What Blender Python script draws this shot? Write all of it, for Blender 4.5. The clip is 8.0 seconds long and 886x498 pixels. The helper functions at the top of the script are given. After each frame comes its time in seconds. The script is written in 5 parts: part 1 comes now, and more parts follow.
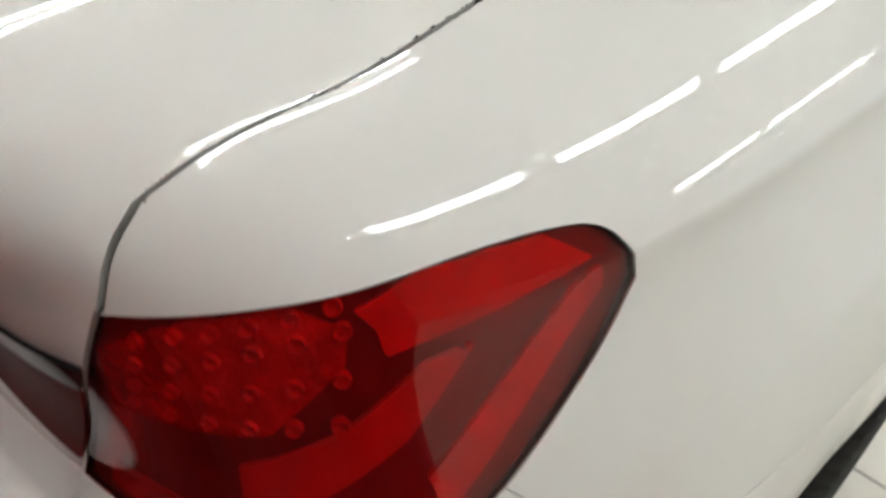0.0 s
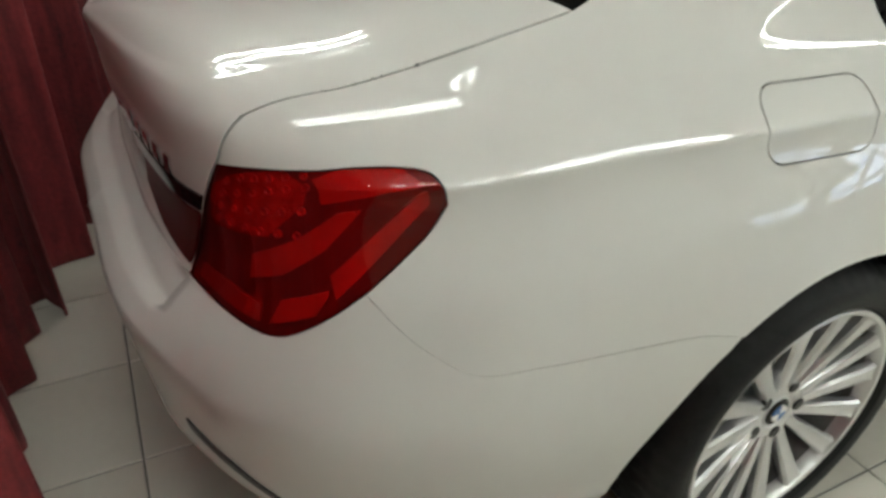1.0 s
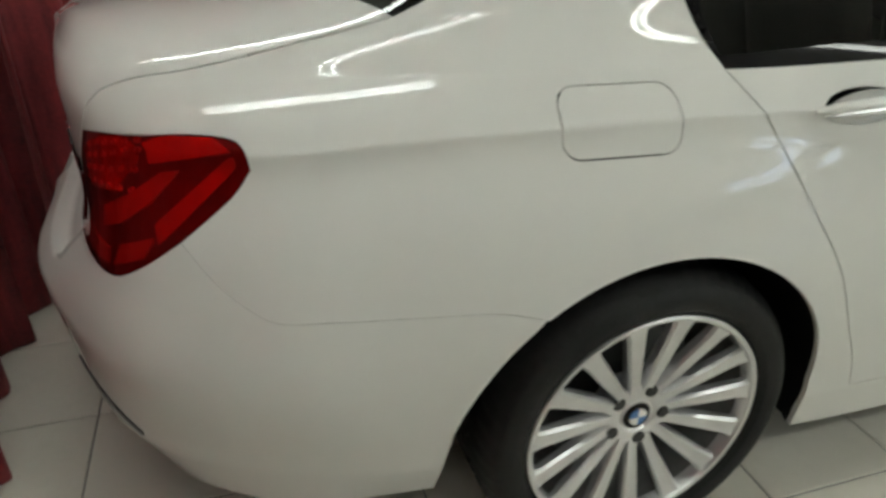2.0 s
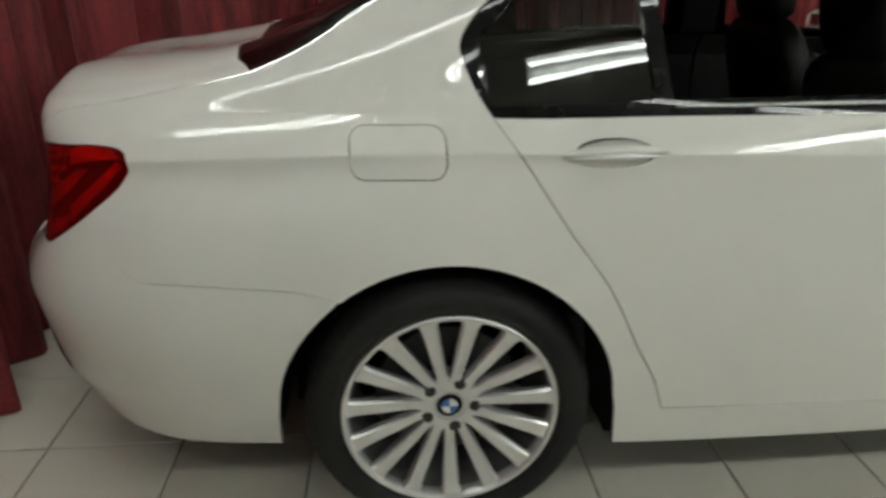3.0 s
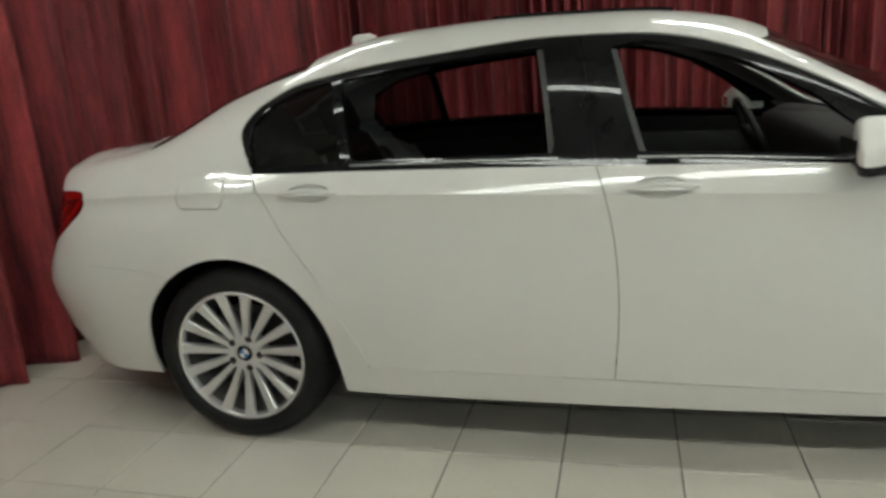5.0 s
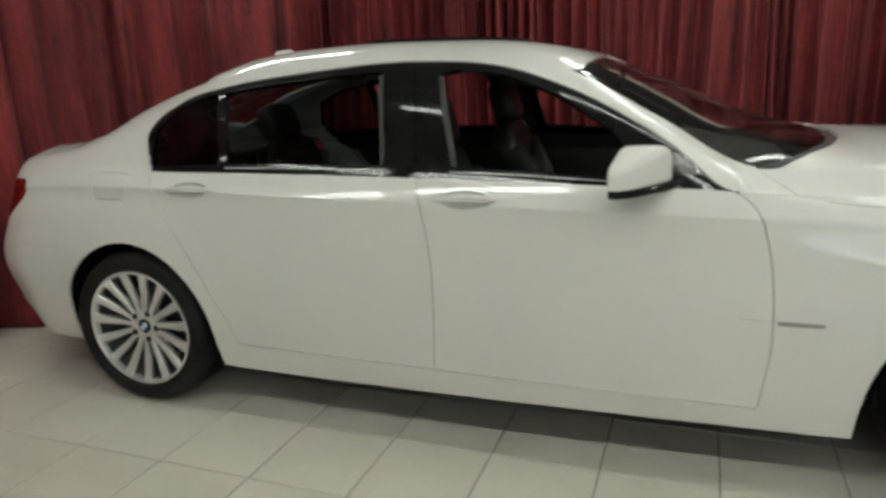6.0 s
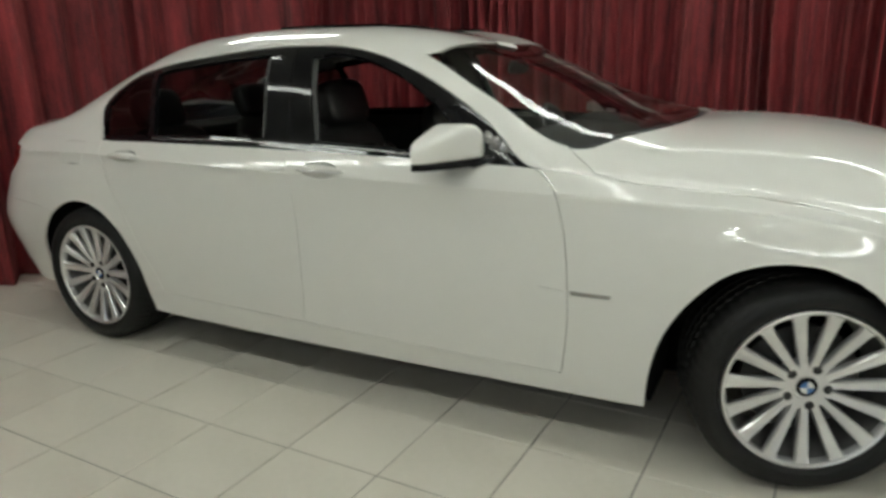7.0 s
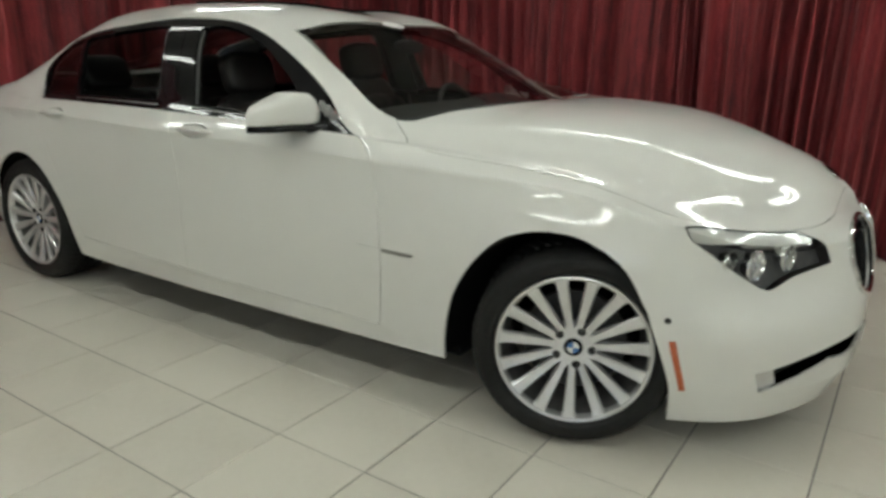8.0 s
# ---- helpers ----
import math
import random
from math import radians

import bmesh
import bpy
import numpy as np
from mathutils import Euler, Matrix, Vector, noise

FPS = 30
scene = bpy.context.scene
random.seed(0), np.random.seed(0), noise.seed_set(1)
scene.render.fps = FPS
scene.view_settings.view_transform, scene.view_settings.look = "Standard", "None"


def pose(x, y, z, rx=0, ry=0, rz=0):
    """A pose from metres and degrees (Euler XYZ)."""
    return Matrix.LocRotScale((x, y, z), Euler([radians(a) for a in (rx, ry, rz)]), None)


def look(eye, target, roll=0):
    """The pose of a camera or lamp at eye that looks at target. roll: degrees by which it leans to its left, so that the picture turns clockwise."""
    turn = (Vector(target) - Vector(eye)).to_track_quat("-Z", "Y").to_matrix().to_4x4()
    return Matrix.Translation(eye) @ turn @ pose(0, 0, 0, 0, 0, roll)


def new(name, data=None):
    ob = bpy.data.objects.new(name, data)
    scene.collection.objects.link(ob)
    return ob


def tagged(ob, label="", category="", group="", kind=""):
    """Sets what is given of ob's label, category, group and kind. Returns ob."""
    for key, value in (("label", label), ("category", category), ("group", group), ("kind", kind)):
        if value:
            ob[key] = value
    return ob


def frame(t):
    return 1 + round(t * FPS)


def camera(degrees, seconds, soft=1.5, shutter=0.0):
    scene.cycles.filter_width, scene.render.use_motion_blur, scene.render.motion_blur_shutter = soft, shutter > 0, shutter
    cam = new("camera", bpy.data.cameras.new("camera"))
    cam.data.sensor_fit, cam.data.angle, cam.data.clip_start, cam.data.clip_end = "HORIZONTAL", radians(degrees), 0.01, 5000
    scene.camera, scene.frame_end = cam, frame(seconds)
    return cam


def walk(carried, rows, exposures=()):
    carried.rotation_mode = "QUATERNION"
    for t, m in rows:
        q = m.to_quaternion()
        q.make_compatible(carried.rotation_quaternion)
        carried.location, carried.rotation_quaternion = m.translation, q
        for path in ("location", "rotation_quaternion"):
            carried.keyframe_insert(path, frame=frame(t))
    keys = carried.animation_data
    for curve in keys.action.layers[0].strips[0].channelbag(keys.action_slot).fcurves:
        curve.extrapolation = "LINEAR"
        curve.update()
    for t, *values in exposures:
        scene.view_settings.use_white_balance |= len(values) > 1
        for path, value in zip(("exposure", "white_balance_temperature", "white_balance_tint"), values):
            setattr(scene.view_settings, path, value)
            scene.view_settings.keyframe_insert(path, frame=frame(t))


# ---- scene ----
cam = camera(65.3, 8.0, soft=3.1, shutter=0.3)
PATH = [
    (0, (-0.96, -0.897, 1.224), (0.041, 0.162, -0.145), -4.0),
    (0.2, (-0.968, -0.975, 1.241), (-0.071, 0.207, -0.099), -2.2),
    (0.3, (-0.978, -1.036, 1.266), (-0.171, 0.209, -0.074), -3.1),
    (0.5, (-1.012, -1.173, 1.268), (-0.26, 0.211, 0.036), -1.8),
    (0.7, (-1.042, -1.322, 1.309), (-0.22, 0.123, 0.196), 1.5),
    (1, (-1.043, -1.444, 1.333), (-0.248, 0.054, 0.272), 0.4),
    (1.5, (-0.955, -1.57, 1.303), (-0.213, 0.008, 0.324), 0.3),
    (1.7, (-0.859, -1.635, 1.293), (-0.167, -0.029, 0.323), 0.6),
    (2.8, (-0.285, -2.187, 1.343), (-0.08, -0.372, 0.528), -1.2),
    (3, (-0.152, -2.261, 1.327), (0.034, -0.424, 0.559), -0.5),
    (3.5, (0.199, -2.478, 1.298), (0.3, -0.592, 0.64), -1.9),
    (4, (0.585, -2.733, 1.336), (0.47, -0.828, 0.737), -0.5),
    (4.2, (0.783, -2.787, 1.384), (0.575, -0.874, 0.841), -0.7),
    (5.3, (1.537, -3.14, 1.342), (1.001, -1.284, 0.827), -3.3),
    (5.5, (1.703, -3.128, 1.381), (1.115, -1.289, 0.856), -2.0),
    (6, (2.182, -3.168, 1.374), (1.553, -1.335, 0.878), -2.3),
    (6.5, (2.699, -3.133, 1.337), (1.947, -1.349, 0.834), -2.0),
    (7, (3.138, -3.058, 1.339), (2.235, -1.353, 0.813), -1.9),
    (7.5, (3.596, -3.005, 1.304), (2.633, -1.343, 0.744), -1.2),
    (8, (3.972, -2.879, 1.296), (2.945, -1.256, 0.737), 0.5),
]
EXPOSURES = [(0.0, 0.30, 6280, 16), (0.5, 0.04, 6400, 12), (1.0, -0.08, 6430, 11), (1.5, -0.20, 6420, 10), (3.0, -0.40, 6430, 10), (5.5, -0.38, 6470, 10), (8.0, -0.48, 6430, 10)]
WINDOWS = (4.9, 6.6)
LIGHT_ROWS = ((-5.7, (2.6, 4.4, 6.2, 8.0)), (-3.0, (-2.8, -1.0, 0.8, 2.6, 4.4, 6.2, 8.0)), (-1.0, (-1.0, 2.6, 6.2)), (1.2, (-1.0, 2.6, 4.4, 6.2, 8.0)))
walk(cam, [(t, look(eye, goal, roll)) for t, eye, goal, roll in PATH], EXPOSURES)


# ---------------------------------------------------------------- light
world = bpy.data.worlds.new("hall")
scene.world = world
world.use_nodes = True
world.node_tree.nodes["Background"].inputs[0].default_value = (0.9, 0.95, 1.0, 1)
world.node_tree.nodes["Background"].inputs[1].default_value = 0.02


# ---------------------------------------------------------------- materials
def material(name, base, rough=0.5, metal=0.0, coat=0.0, spread=0.0, scale=8.0, bump=0.0, bump_scale=60.0, second=None, ior=1.5, fine=0.0, per_object=0.0):
    """A surface whose colour and gloss vary at a large and a fine scale."""
    m = bpy.data.materials.new(name)
    m.use_nodes = True
    nt = m.node_tree
    b = nt.nodes["Principled BSDF"]
    b.inputs["Base Color"].default_value = (*base, 1)
    b.inputs["Roughness"].default_value = rough
    b.inputs["Metallic"].default_value = metal
    b.inputs["IOR"].default_value = ior
    b.inputs["Coat Weight"].default_value = coat
    b.inputs["Coat Roughness"].default_value = 0.03
    co = nt.nodes.new("ShaderNodeTexCoord")
    if spread:
        n1, n2 = nt.nodes.new("ShaderNodeTexNoise"), nt.nodes.new("ShaderNodeTexNoise")
        n1.inputs["Scale"].default_value, n2.inputs["Scale"].default_value = scale, scale * 11
        n1.inputs["Detail"].default_value = n2.inputs["Detail"].default_value = 4
        mix = nt.nodes.new("ShaderNodeMix")
        mix.inputs[0].default_value = 0.35
        for n in (n1, n2):
            nt.links.new(co.outputs["Object"], n.inputs["Vector"])
        nt.links.new(n1.outputs["Fac"], mix.inputs[2])
        nt.links.new(n2.outputs["Fac"], mix.inputs[3])
        fac = mix.outputs[0]
        if per_object:
            info = nt.nodes.new("ShaderNodeObjectInfo")
            mad = nt.nodes.new("ShaderNodeMath")
            mad.operation = "MULTIPLY_ADD"
            nt.links.new(info.outputs["Random"], mad.inputs[0])
            mad.inputs[1].default_value = per_object
            nt.links.new(fac, mad.inputs[2])
            fac = mad.outputs[0]
        ramp = nt.nodes.new("ShaderNodeValToRGB")
        other = second or tuple(c * (1 - spread) for c in base)
        ramp.color_ramp.elements[0].position, ramp.color_ramp.elements[1].position = 0.3, 0.7
        ramp.color_ramp.elements[0].color, ramp.color_ramp.elements[1].color = (*other, 1), (*base, 1)
        nt.links.new(fac, ramp.inputs[0])
        nt.links.new(ramp.outputs[0], b.inputs["Base Color"])
        if fine:
            mr = nt.nodes.new("ShaderNodeMapRange")
            mr.inputs["To Min"].default_value, mr.inputs["To Max"].default_value = rough - fine, rough + fine
            nt.links.new(mix.outputs[0], mr.inputs[0])
            nt.links.new(mr.outputs[0], b.inputs["Roughness"])
    if bump:
        n3, bp = nt.nodes.new("ShaderNodeTexNoise"), nt.nodes.new("ShaderNodeBump")
        n3.inputs["Scale"].default_value, n3.inputs["Detail"].default_value = bump_scale, 5
        bp.inputs["Strength"].default_value, bp.inputs["Distance"].default_value = bump, 0.01
        nt.links.new(co.outputs["Object"], n3.inputs["Vector"])
        nt.links.new(n3.outputs["Fac"], bp.inputs["Height"])
        nt.links.new(bp.outputs["Normal"], b.inputs["Normal"])
    return m


def glowing(name, colour, strength):
    m = bpy.data.materials.new(name)
    m.use_nodes = True
    b = m.node_tree.nodes["Principled BSDF"]
    b.inputs["Base Color"].default_value = (*colour, 1)
    b.inputs["Emission Color"].default_value = (*colour, 1)
    b.inputs["Emission Strength"].default_value = strength
    return m


def glass(name, tint, rough=0.0, base=0.042):
    """Thin tinted glass: a see-through tint under a clear reflection."""
    m = bpy.data.materials.new(name)
    m.use_nodes = True
    nt = m.node_tree
    nt.nodes.remove(nt.nodes["Principled BSDF"])
    out = nt.nodes["Material Output"]
    clear, gloss, mix, fres = (nt.nodes.new("ShaderNode" + k) for k in ("BsdfTransparent", "BsdfGlossy", "MixShader", "LayerWeight"))
    clear.inputs[0].default_value = (*tint, 1)
    gloss.inputs["Roughness"].default_value = rough
    fres.inputs["Blend"].default_value = 0.5
    power, mad = nt.nodes.new("ShaderNodeMath"), nt.nodes.new("ShaderNodeMath")
    power.operation, mad.operation = "POWER", "MULTIPLY_ADD"
    power.inputs[1].default_value, mad.inputs[1].default_value, mad.inputs[2].default_value = 5.0, 0.95, base
    nt.links.new(fres.outputs["Facing"], power.inputs[0])
    nt.links.new(power.outputs[0], mad.inputs[0])
    nt.links.new(mad.outputs[0], mix.inputs[0])
    nt.links.new(clear.outputs[0], mix.inputs[1])
    nt.links.new(gloss.outputs[0], mix.inputs[2])
    nt.links.new(mix.outputs[0], out.inputs[0])
    return m


PAINT = material("pearl white paint", (0.72, 0.715, 0.68), 0.42, coat=1.0, spread=0.03, scale=2.0)
PAINT.node_tree.nodes["Principled BSDF"].inputs["Specular IOR Level"].default_value = 0.12
PAINT.node_tree.nodes["Principled BSDF"].inputs["Coat Roughness"].default_value = 0.015
BLACK_GLOSS = material("black gloss trim", (0.008, 0.008, 0.009), 0.04, ior=1.32, spread=0.3, scale=20)
BLACK_TRIM = material("black plastic", (0.02, 0.02, 0.021), 0.5, spread=0.3, scale=30, bump=0.1, bump_scale=400)
DARK = material("dark underside", (0.005, 0.005, 0.005), 0.85, ior=1.2, spread=0.4, scale=6)
RUBBER = material("tyre rubber", (0.006, 0.006, 0.006), 0.55, ior=1.3, spread=0.35, scale=9, second=(0.014, 0.0137, 0.0135), bump=0.15, bump_scale=300)
ALLOY = material("silver alloy", (0.74, 0.74, 0.75), 0.30, metal=0.8, coat=0.4, spread=0.1, scale=14)
# the wheel's alloy again, its colour darkened for the shade between the spokes
BARREL = material("shade-darkened barrel alloy", (0.26, 0.255, 0.25), 0.42, metal=0.6, spread=0.4, scale=18)
STEEL = material("brake steel", (0.07, 0.07, 0.07), 0.45, metal=0.9, spread=0.3, scale=40)
CHROME = material("chrome", (0.75, 0.75, 0.75), 0.1, metal=1.0)
LEATHER = material("black leather", (0.018, 0.017, 0.016), 0.42, spread=0.3, scale=15, bump=0.25, bump_scale=220)
CABIN = material("dark cabin trim", (0.016, 0.016, 0.016), 0.6, spread=0.3, scale=12, bump=0.1, bump_scale=300)
LINING = material("grey headliner", (0.30, 0.29, 0.27), 0.9, spread=0.12, scale=10, bump=0.1, bump_scale=500)
TILE = material("beige glazed tile", (0.68, 0.645, 0.565), 0.30, spread=0.10, scale=3.0, second=(0.60, 0.565, 0.485), fine=0.08, bump=0.02, bump_scale=30, per_object=0.25)
GROUT = material("grey grout", (0.17, 0.16, 0.145), 0.9, spread=0.3, scale=20, bump=0.2, bump_scale=200)
PLASTER = material("cream plaster", (0.45, 0.44, 0.40), 0.85, spread=0.06, scale=2, bump=0.05, bump_scale=120)
RED_LENS = glass("red lamp lens", (0.92, 0.155, 0.135), base=0.065)
RED_BAR = material("red light guide", (0.46, 0.05, 0.038), 0.3, coat=0.5, spread=0.25, scale=30)
RED_TRAY = material("faceted red tray", (0.50, 0.055, 0.045), 0.2, coat=0.6, spread=0.5, scale=45, bump=0.5, bump_scale=90)
RED_TRUNK = material("dark red reflector", (0.09, 0.006, 0.006), 0.4, ior=1.15, spread=0.3, scale=40)
LAMP_GREY = material("lamp housing grey", (0.21, 0.21, 0.22), 0.3, metal=0.4, coat=0.4, spread=0.5, scale=35, bump=0.2, bump_scale=60)
CHANNEL = material("grey window channel", (0.03, 0.03, 0.029), 0.5, spread=0.2, scale=30)
VENT_TRIM = material("pale satin vent trim", (0.33, 0.32, 0.30), 0.32, metal=0.5, spread=0.15, scale=30)
SATIN = material("satin metal trim", (0.20, 0.20, 0.195), 0.32, metal=0.9, spread=0.15, scale=30)
BROW = material("pale lamp brow plastic", (0.62, 0.62, 0.58), 0.3, coat=0.5, spread=0.12, scale=20)
FOIL = material("crumpled film", (0.55, 0.55, 0.56), 0.12, metal=0.7, spread=0.6, scale=40)
RED_DARK = material("dark red lamp bowl", (0.15, 0.010, 0.010), 0.35, coat=0.5, spread=0.4, scale=25)
SILVER_BOWL = material("lamp reflector", (0.72, 0.73, 0.75), 0.18, metal=0.8, spread=0.2, scale=30)
CLEAR = glass("clear lens", (0.92, 0.93, 0.93))
SCREEN = glass("windscreen glass", (0.80, 0.82, 0.80))
TINTED = glass("tinted glass", (0.20, 0.21, 0.20))
AMBER = material("amber reflector", (0.48, 0.10, 0.03), 0.3, coat=0.5, spread=0.2, scale=60)
TUBE = glowing("fluorescent tube", (0.95, 1.0, 0.925), 54.0)
PANE = glowing("daylight pane", (0.62, 0.76, 1.0), 6.0)
BLUE = material("blue enamel", (0.05, 0.16, 0.42), 0.3, coat=0.5)
PAPER = material("white paper label", (0.8, 0.8, 0.78), 0.6, spread=0.05)


def velvet():
    """Crushed velvet: streaks along the hang, blotches of turned pile and a soft sheen."""
    m = bpy.data.materials.new("dark red velvet")
    m.use_nodes = True
    nt = m.node_tree
    b = nt.nodes["Principled BSDF"]
    co = nt.nodes.new("ShaderNodeTexCoord")
    facs = []
    for stretch, scale, detail in (((1, 1, .10), 34, 5), ((1, 1, .35), 9, 4), ((1, 1, 1), 70, 3), ((1, 1, .04), 7, 2)):
        mp, nz = nt.nodes.new("ShaderNodeMapping"), nt.nodes.new("ShaderNodeTexNoise")
        mp.inputs["Scale"].default_value = stretch
        nz.inputs["Scale"].default_value, nz.inputs["Detail"].default_value, nz.inputs["Roughness"].default_value = scale, detail, .65
        nt.links.new(co.outputs["Object"], mp.inputs["Vector"])
        nt.links.new(mp.outputs[0], nz.inputs["Vector"])
        facs.append(nz.outputs["Fac"])
    mix = facs[0]
    for f, w in ((facs[1], .42), (facs[2], .25), (facs[3], .35)):
        mx = nt.nodes.new("ShaderNodeMix")
        mx.inputs[0].default_value = w
        nt.links.new(mix, mx.inputs[2])
        nt.links.new(f, mx.inputs[3])
        mix = mx.outputs[0]
    ramp = nt.nodes.new("ShaderNodeValToRGB")
    ramp.color_ramp.elements[0].position, ramp.color_ramp.elements[1].position = 0.38, 0.62
    ramp.color_ramp.elements[0].color, ramp.color_ramp.elements[1].color = (.032, .0030, .0042, 1), (.29, .030, .035, 1)
    nt.links.new(mix, ramp.inputs[0])
    nt.links.new(ramp.outputs[0], b.inputs["Base Color"])
    b.inputs["Roughness"].default_value = 0.8
    b.inputs["Sheen Weight"].default_value = 0.25
    b.inputs["Sheen Roughness"].default_value = 0.35
    b.inputs["Sheen Tint"].default_value = (.9, .25, .25, 1)
    bp = nt.nodes.new("ShaderNodeBump")
    bp.inputs["Strength"].default_value, bp.inputs["Distance"].default_value = .5, .012
    nt.links.new(mix, bp.inputs["Height"])
    nt.links.new(bp.outputs["Normal"], b.inputs["Normal"])
    return m


VELVET = velvet()


# ---------------------------------------------------------------- helpers
def part(name, bm, mat, parent=None, label="", smooth=True, angle=35):
    """Links a bmesh as one mesh object under a thing or a part."""
    me = bpy.data.meshes.new(name)
    bmesh.ops.recalc_face_normals(bm, faces=bm.faces)
    bm.to_mesh(me)
    bm.free()
    return place(name, me, mat, parent, label, smooth, angle)


def place(name, me, mat, parent=None, label="", smooth=True, angle=35):
    if not me.materials:
        me.materials.append(mat)
    if smooth and not me.has_custom_normals:
        me.shade_smooth()
        me.set_sharp_from_angle(angle=radians(angle))
    ob = new(name, me)
    ob.parent = parent
    if label:
        tagged(ob, label)
    return ob


def thing(name, label, category, at=(0, 0, 0), group="", kind=""):
    ob = new(name)
    ob.empty_display_size = 0.1
    ob.matrix_basis = pose(*at)
    return tagged(ob, label, category, group, kind)


def box(bm, x0, x1, y0, y1, z0, z1, bevel=0.0, m=None, seg=2):
    made = bmesh.ops.create_cube(bm, size=1)["verts"]
    bmesh.ops.transform(bm, verts=made, matrix=Matrix.LocRotScale(((x0 + x1) / 2, (y0 + y1) / 2, (z0 + z1) / 2), None, (x1 - x0, y1 - y0, z1 - z0)))
    if bevel:
        edges = list({e for v in made for e in v.link_edges})
        out = bmesh.ops.bevel(bm, geom=edges, offset=bevel, segments=seg, profile=0.6, affect="EDGES")
        made = list({v for f in out["faces"] for v in f.verts} | {v for v in made if v.is_valid})
    if m is not None:
        bmesh.ops.transform(bm, verts=made, matrix=m)
    return made


def tube(bm, pts, r, n=10, closed=False, caps=True):
    """A round bar along points; r is one radius or one for each point."""
    pts = [Vector(p) for p in pts]
    k = len(pts)
    rs = [r] * k if isinstance(r, (int, float)) else r
    rings, side = [], None
    for i, p in enumerate(pts):
        a = pts[(i - 1) % k] if closed or i else p
        b = pts[(i + 1) % k] if closed or i < k - 1 else p
        d = (b - a).normalized()
        if side is None:
            side = d.cross((0, 0, 1) if abs(d.z) < 0.9 else (1, 0, 0)).normalized()
        side = (side - d * side.dot(d)).normalized()
        up = d.cross(side)
        rings.append([bm.verts.new(p + rs[i] * (math.cos(t) * side + math.sin(t) * up)) for t in (2 * math.pi * j / n for j in range(n))])
    for i in range(k if closed else k - 1):
        a, b = rings[i], rings[(i + 1) % k]
        for j in range(n):
            bm.faces.new((a[j], a[(j + 1) % n], b[(j + 1) % n], b[j]))
    if caps and not closed:
        bm.faces.new(rings[0][::-1])
        bm.faces.new(rings[-1])


def turned(bm, profile, n=64, axis="y", close=False):
    """A turned shape: profile rows of radius and depth along the axis."""
    rings = []
    for r, d in profile:
        ring = []
        for j in range(n):
            t = 2 * math.pi * j / n
            ring.append(bm.verts.new((r * math.cos(t), d, r * math.sin(t)) if axis == "y" else (r * math.cos(t), r * math.sin(t), d)))
        rings.append(ring)
    last = len(rings) if close else len(rings) - 1
    for i in range(last):
        a, b = rings[i], rings[(i + 1) % len(rings)]
        for j in range(n):
            bm.faces.new((a[j], a[(j + 1) % n], b[(j + 1) % n], b[j]))


def pillow(bm, sx, sy, sz, m, power=3.2, n=20):
    """A soft rounded block."""
    def soft(c):
        return math.copysign(abs(c) ** (2 / power), c)
    rows = []
    for i in range(n + 1):
        a = -math.pi / 2 + math.pi * i / n
        row = []
        for j in range(2 * n):
            b = math.pi * j / n
            row.append(bm.verts.new(m @ Vector((sx / 2 * soft(math.cos(a)) * soft(math.cos(b)), sy / 2 * soft(math.cos(a)) * soft(math.sin(b)), sz / 2 * soft(math.sin(a))))))
        rows.append(row)
    for i in range(n):
        for j in range(2 * n):
            bm.faces.new((rows[i][j], rows[i][(j + 1) % (2 * n)], rows[i + 1][(j + 1) % (2 * n)], rows[i + 1][j]))
    bmesh.ops.remove_doubles(bm, verts=[v for r in (rows[0], rows[-1]) for v in r], dist=1e-5)


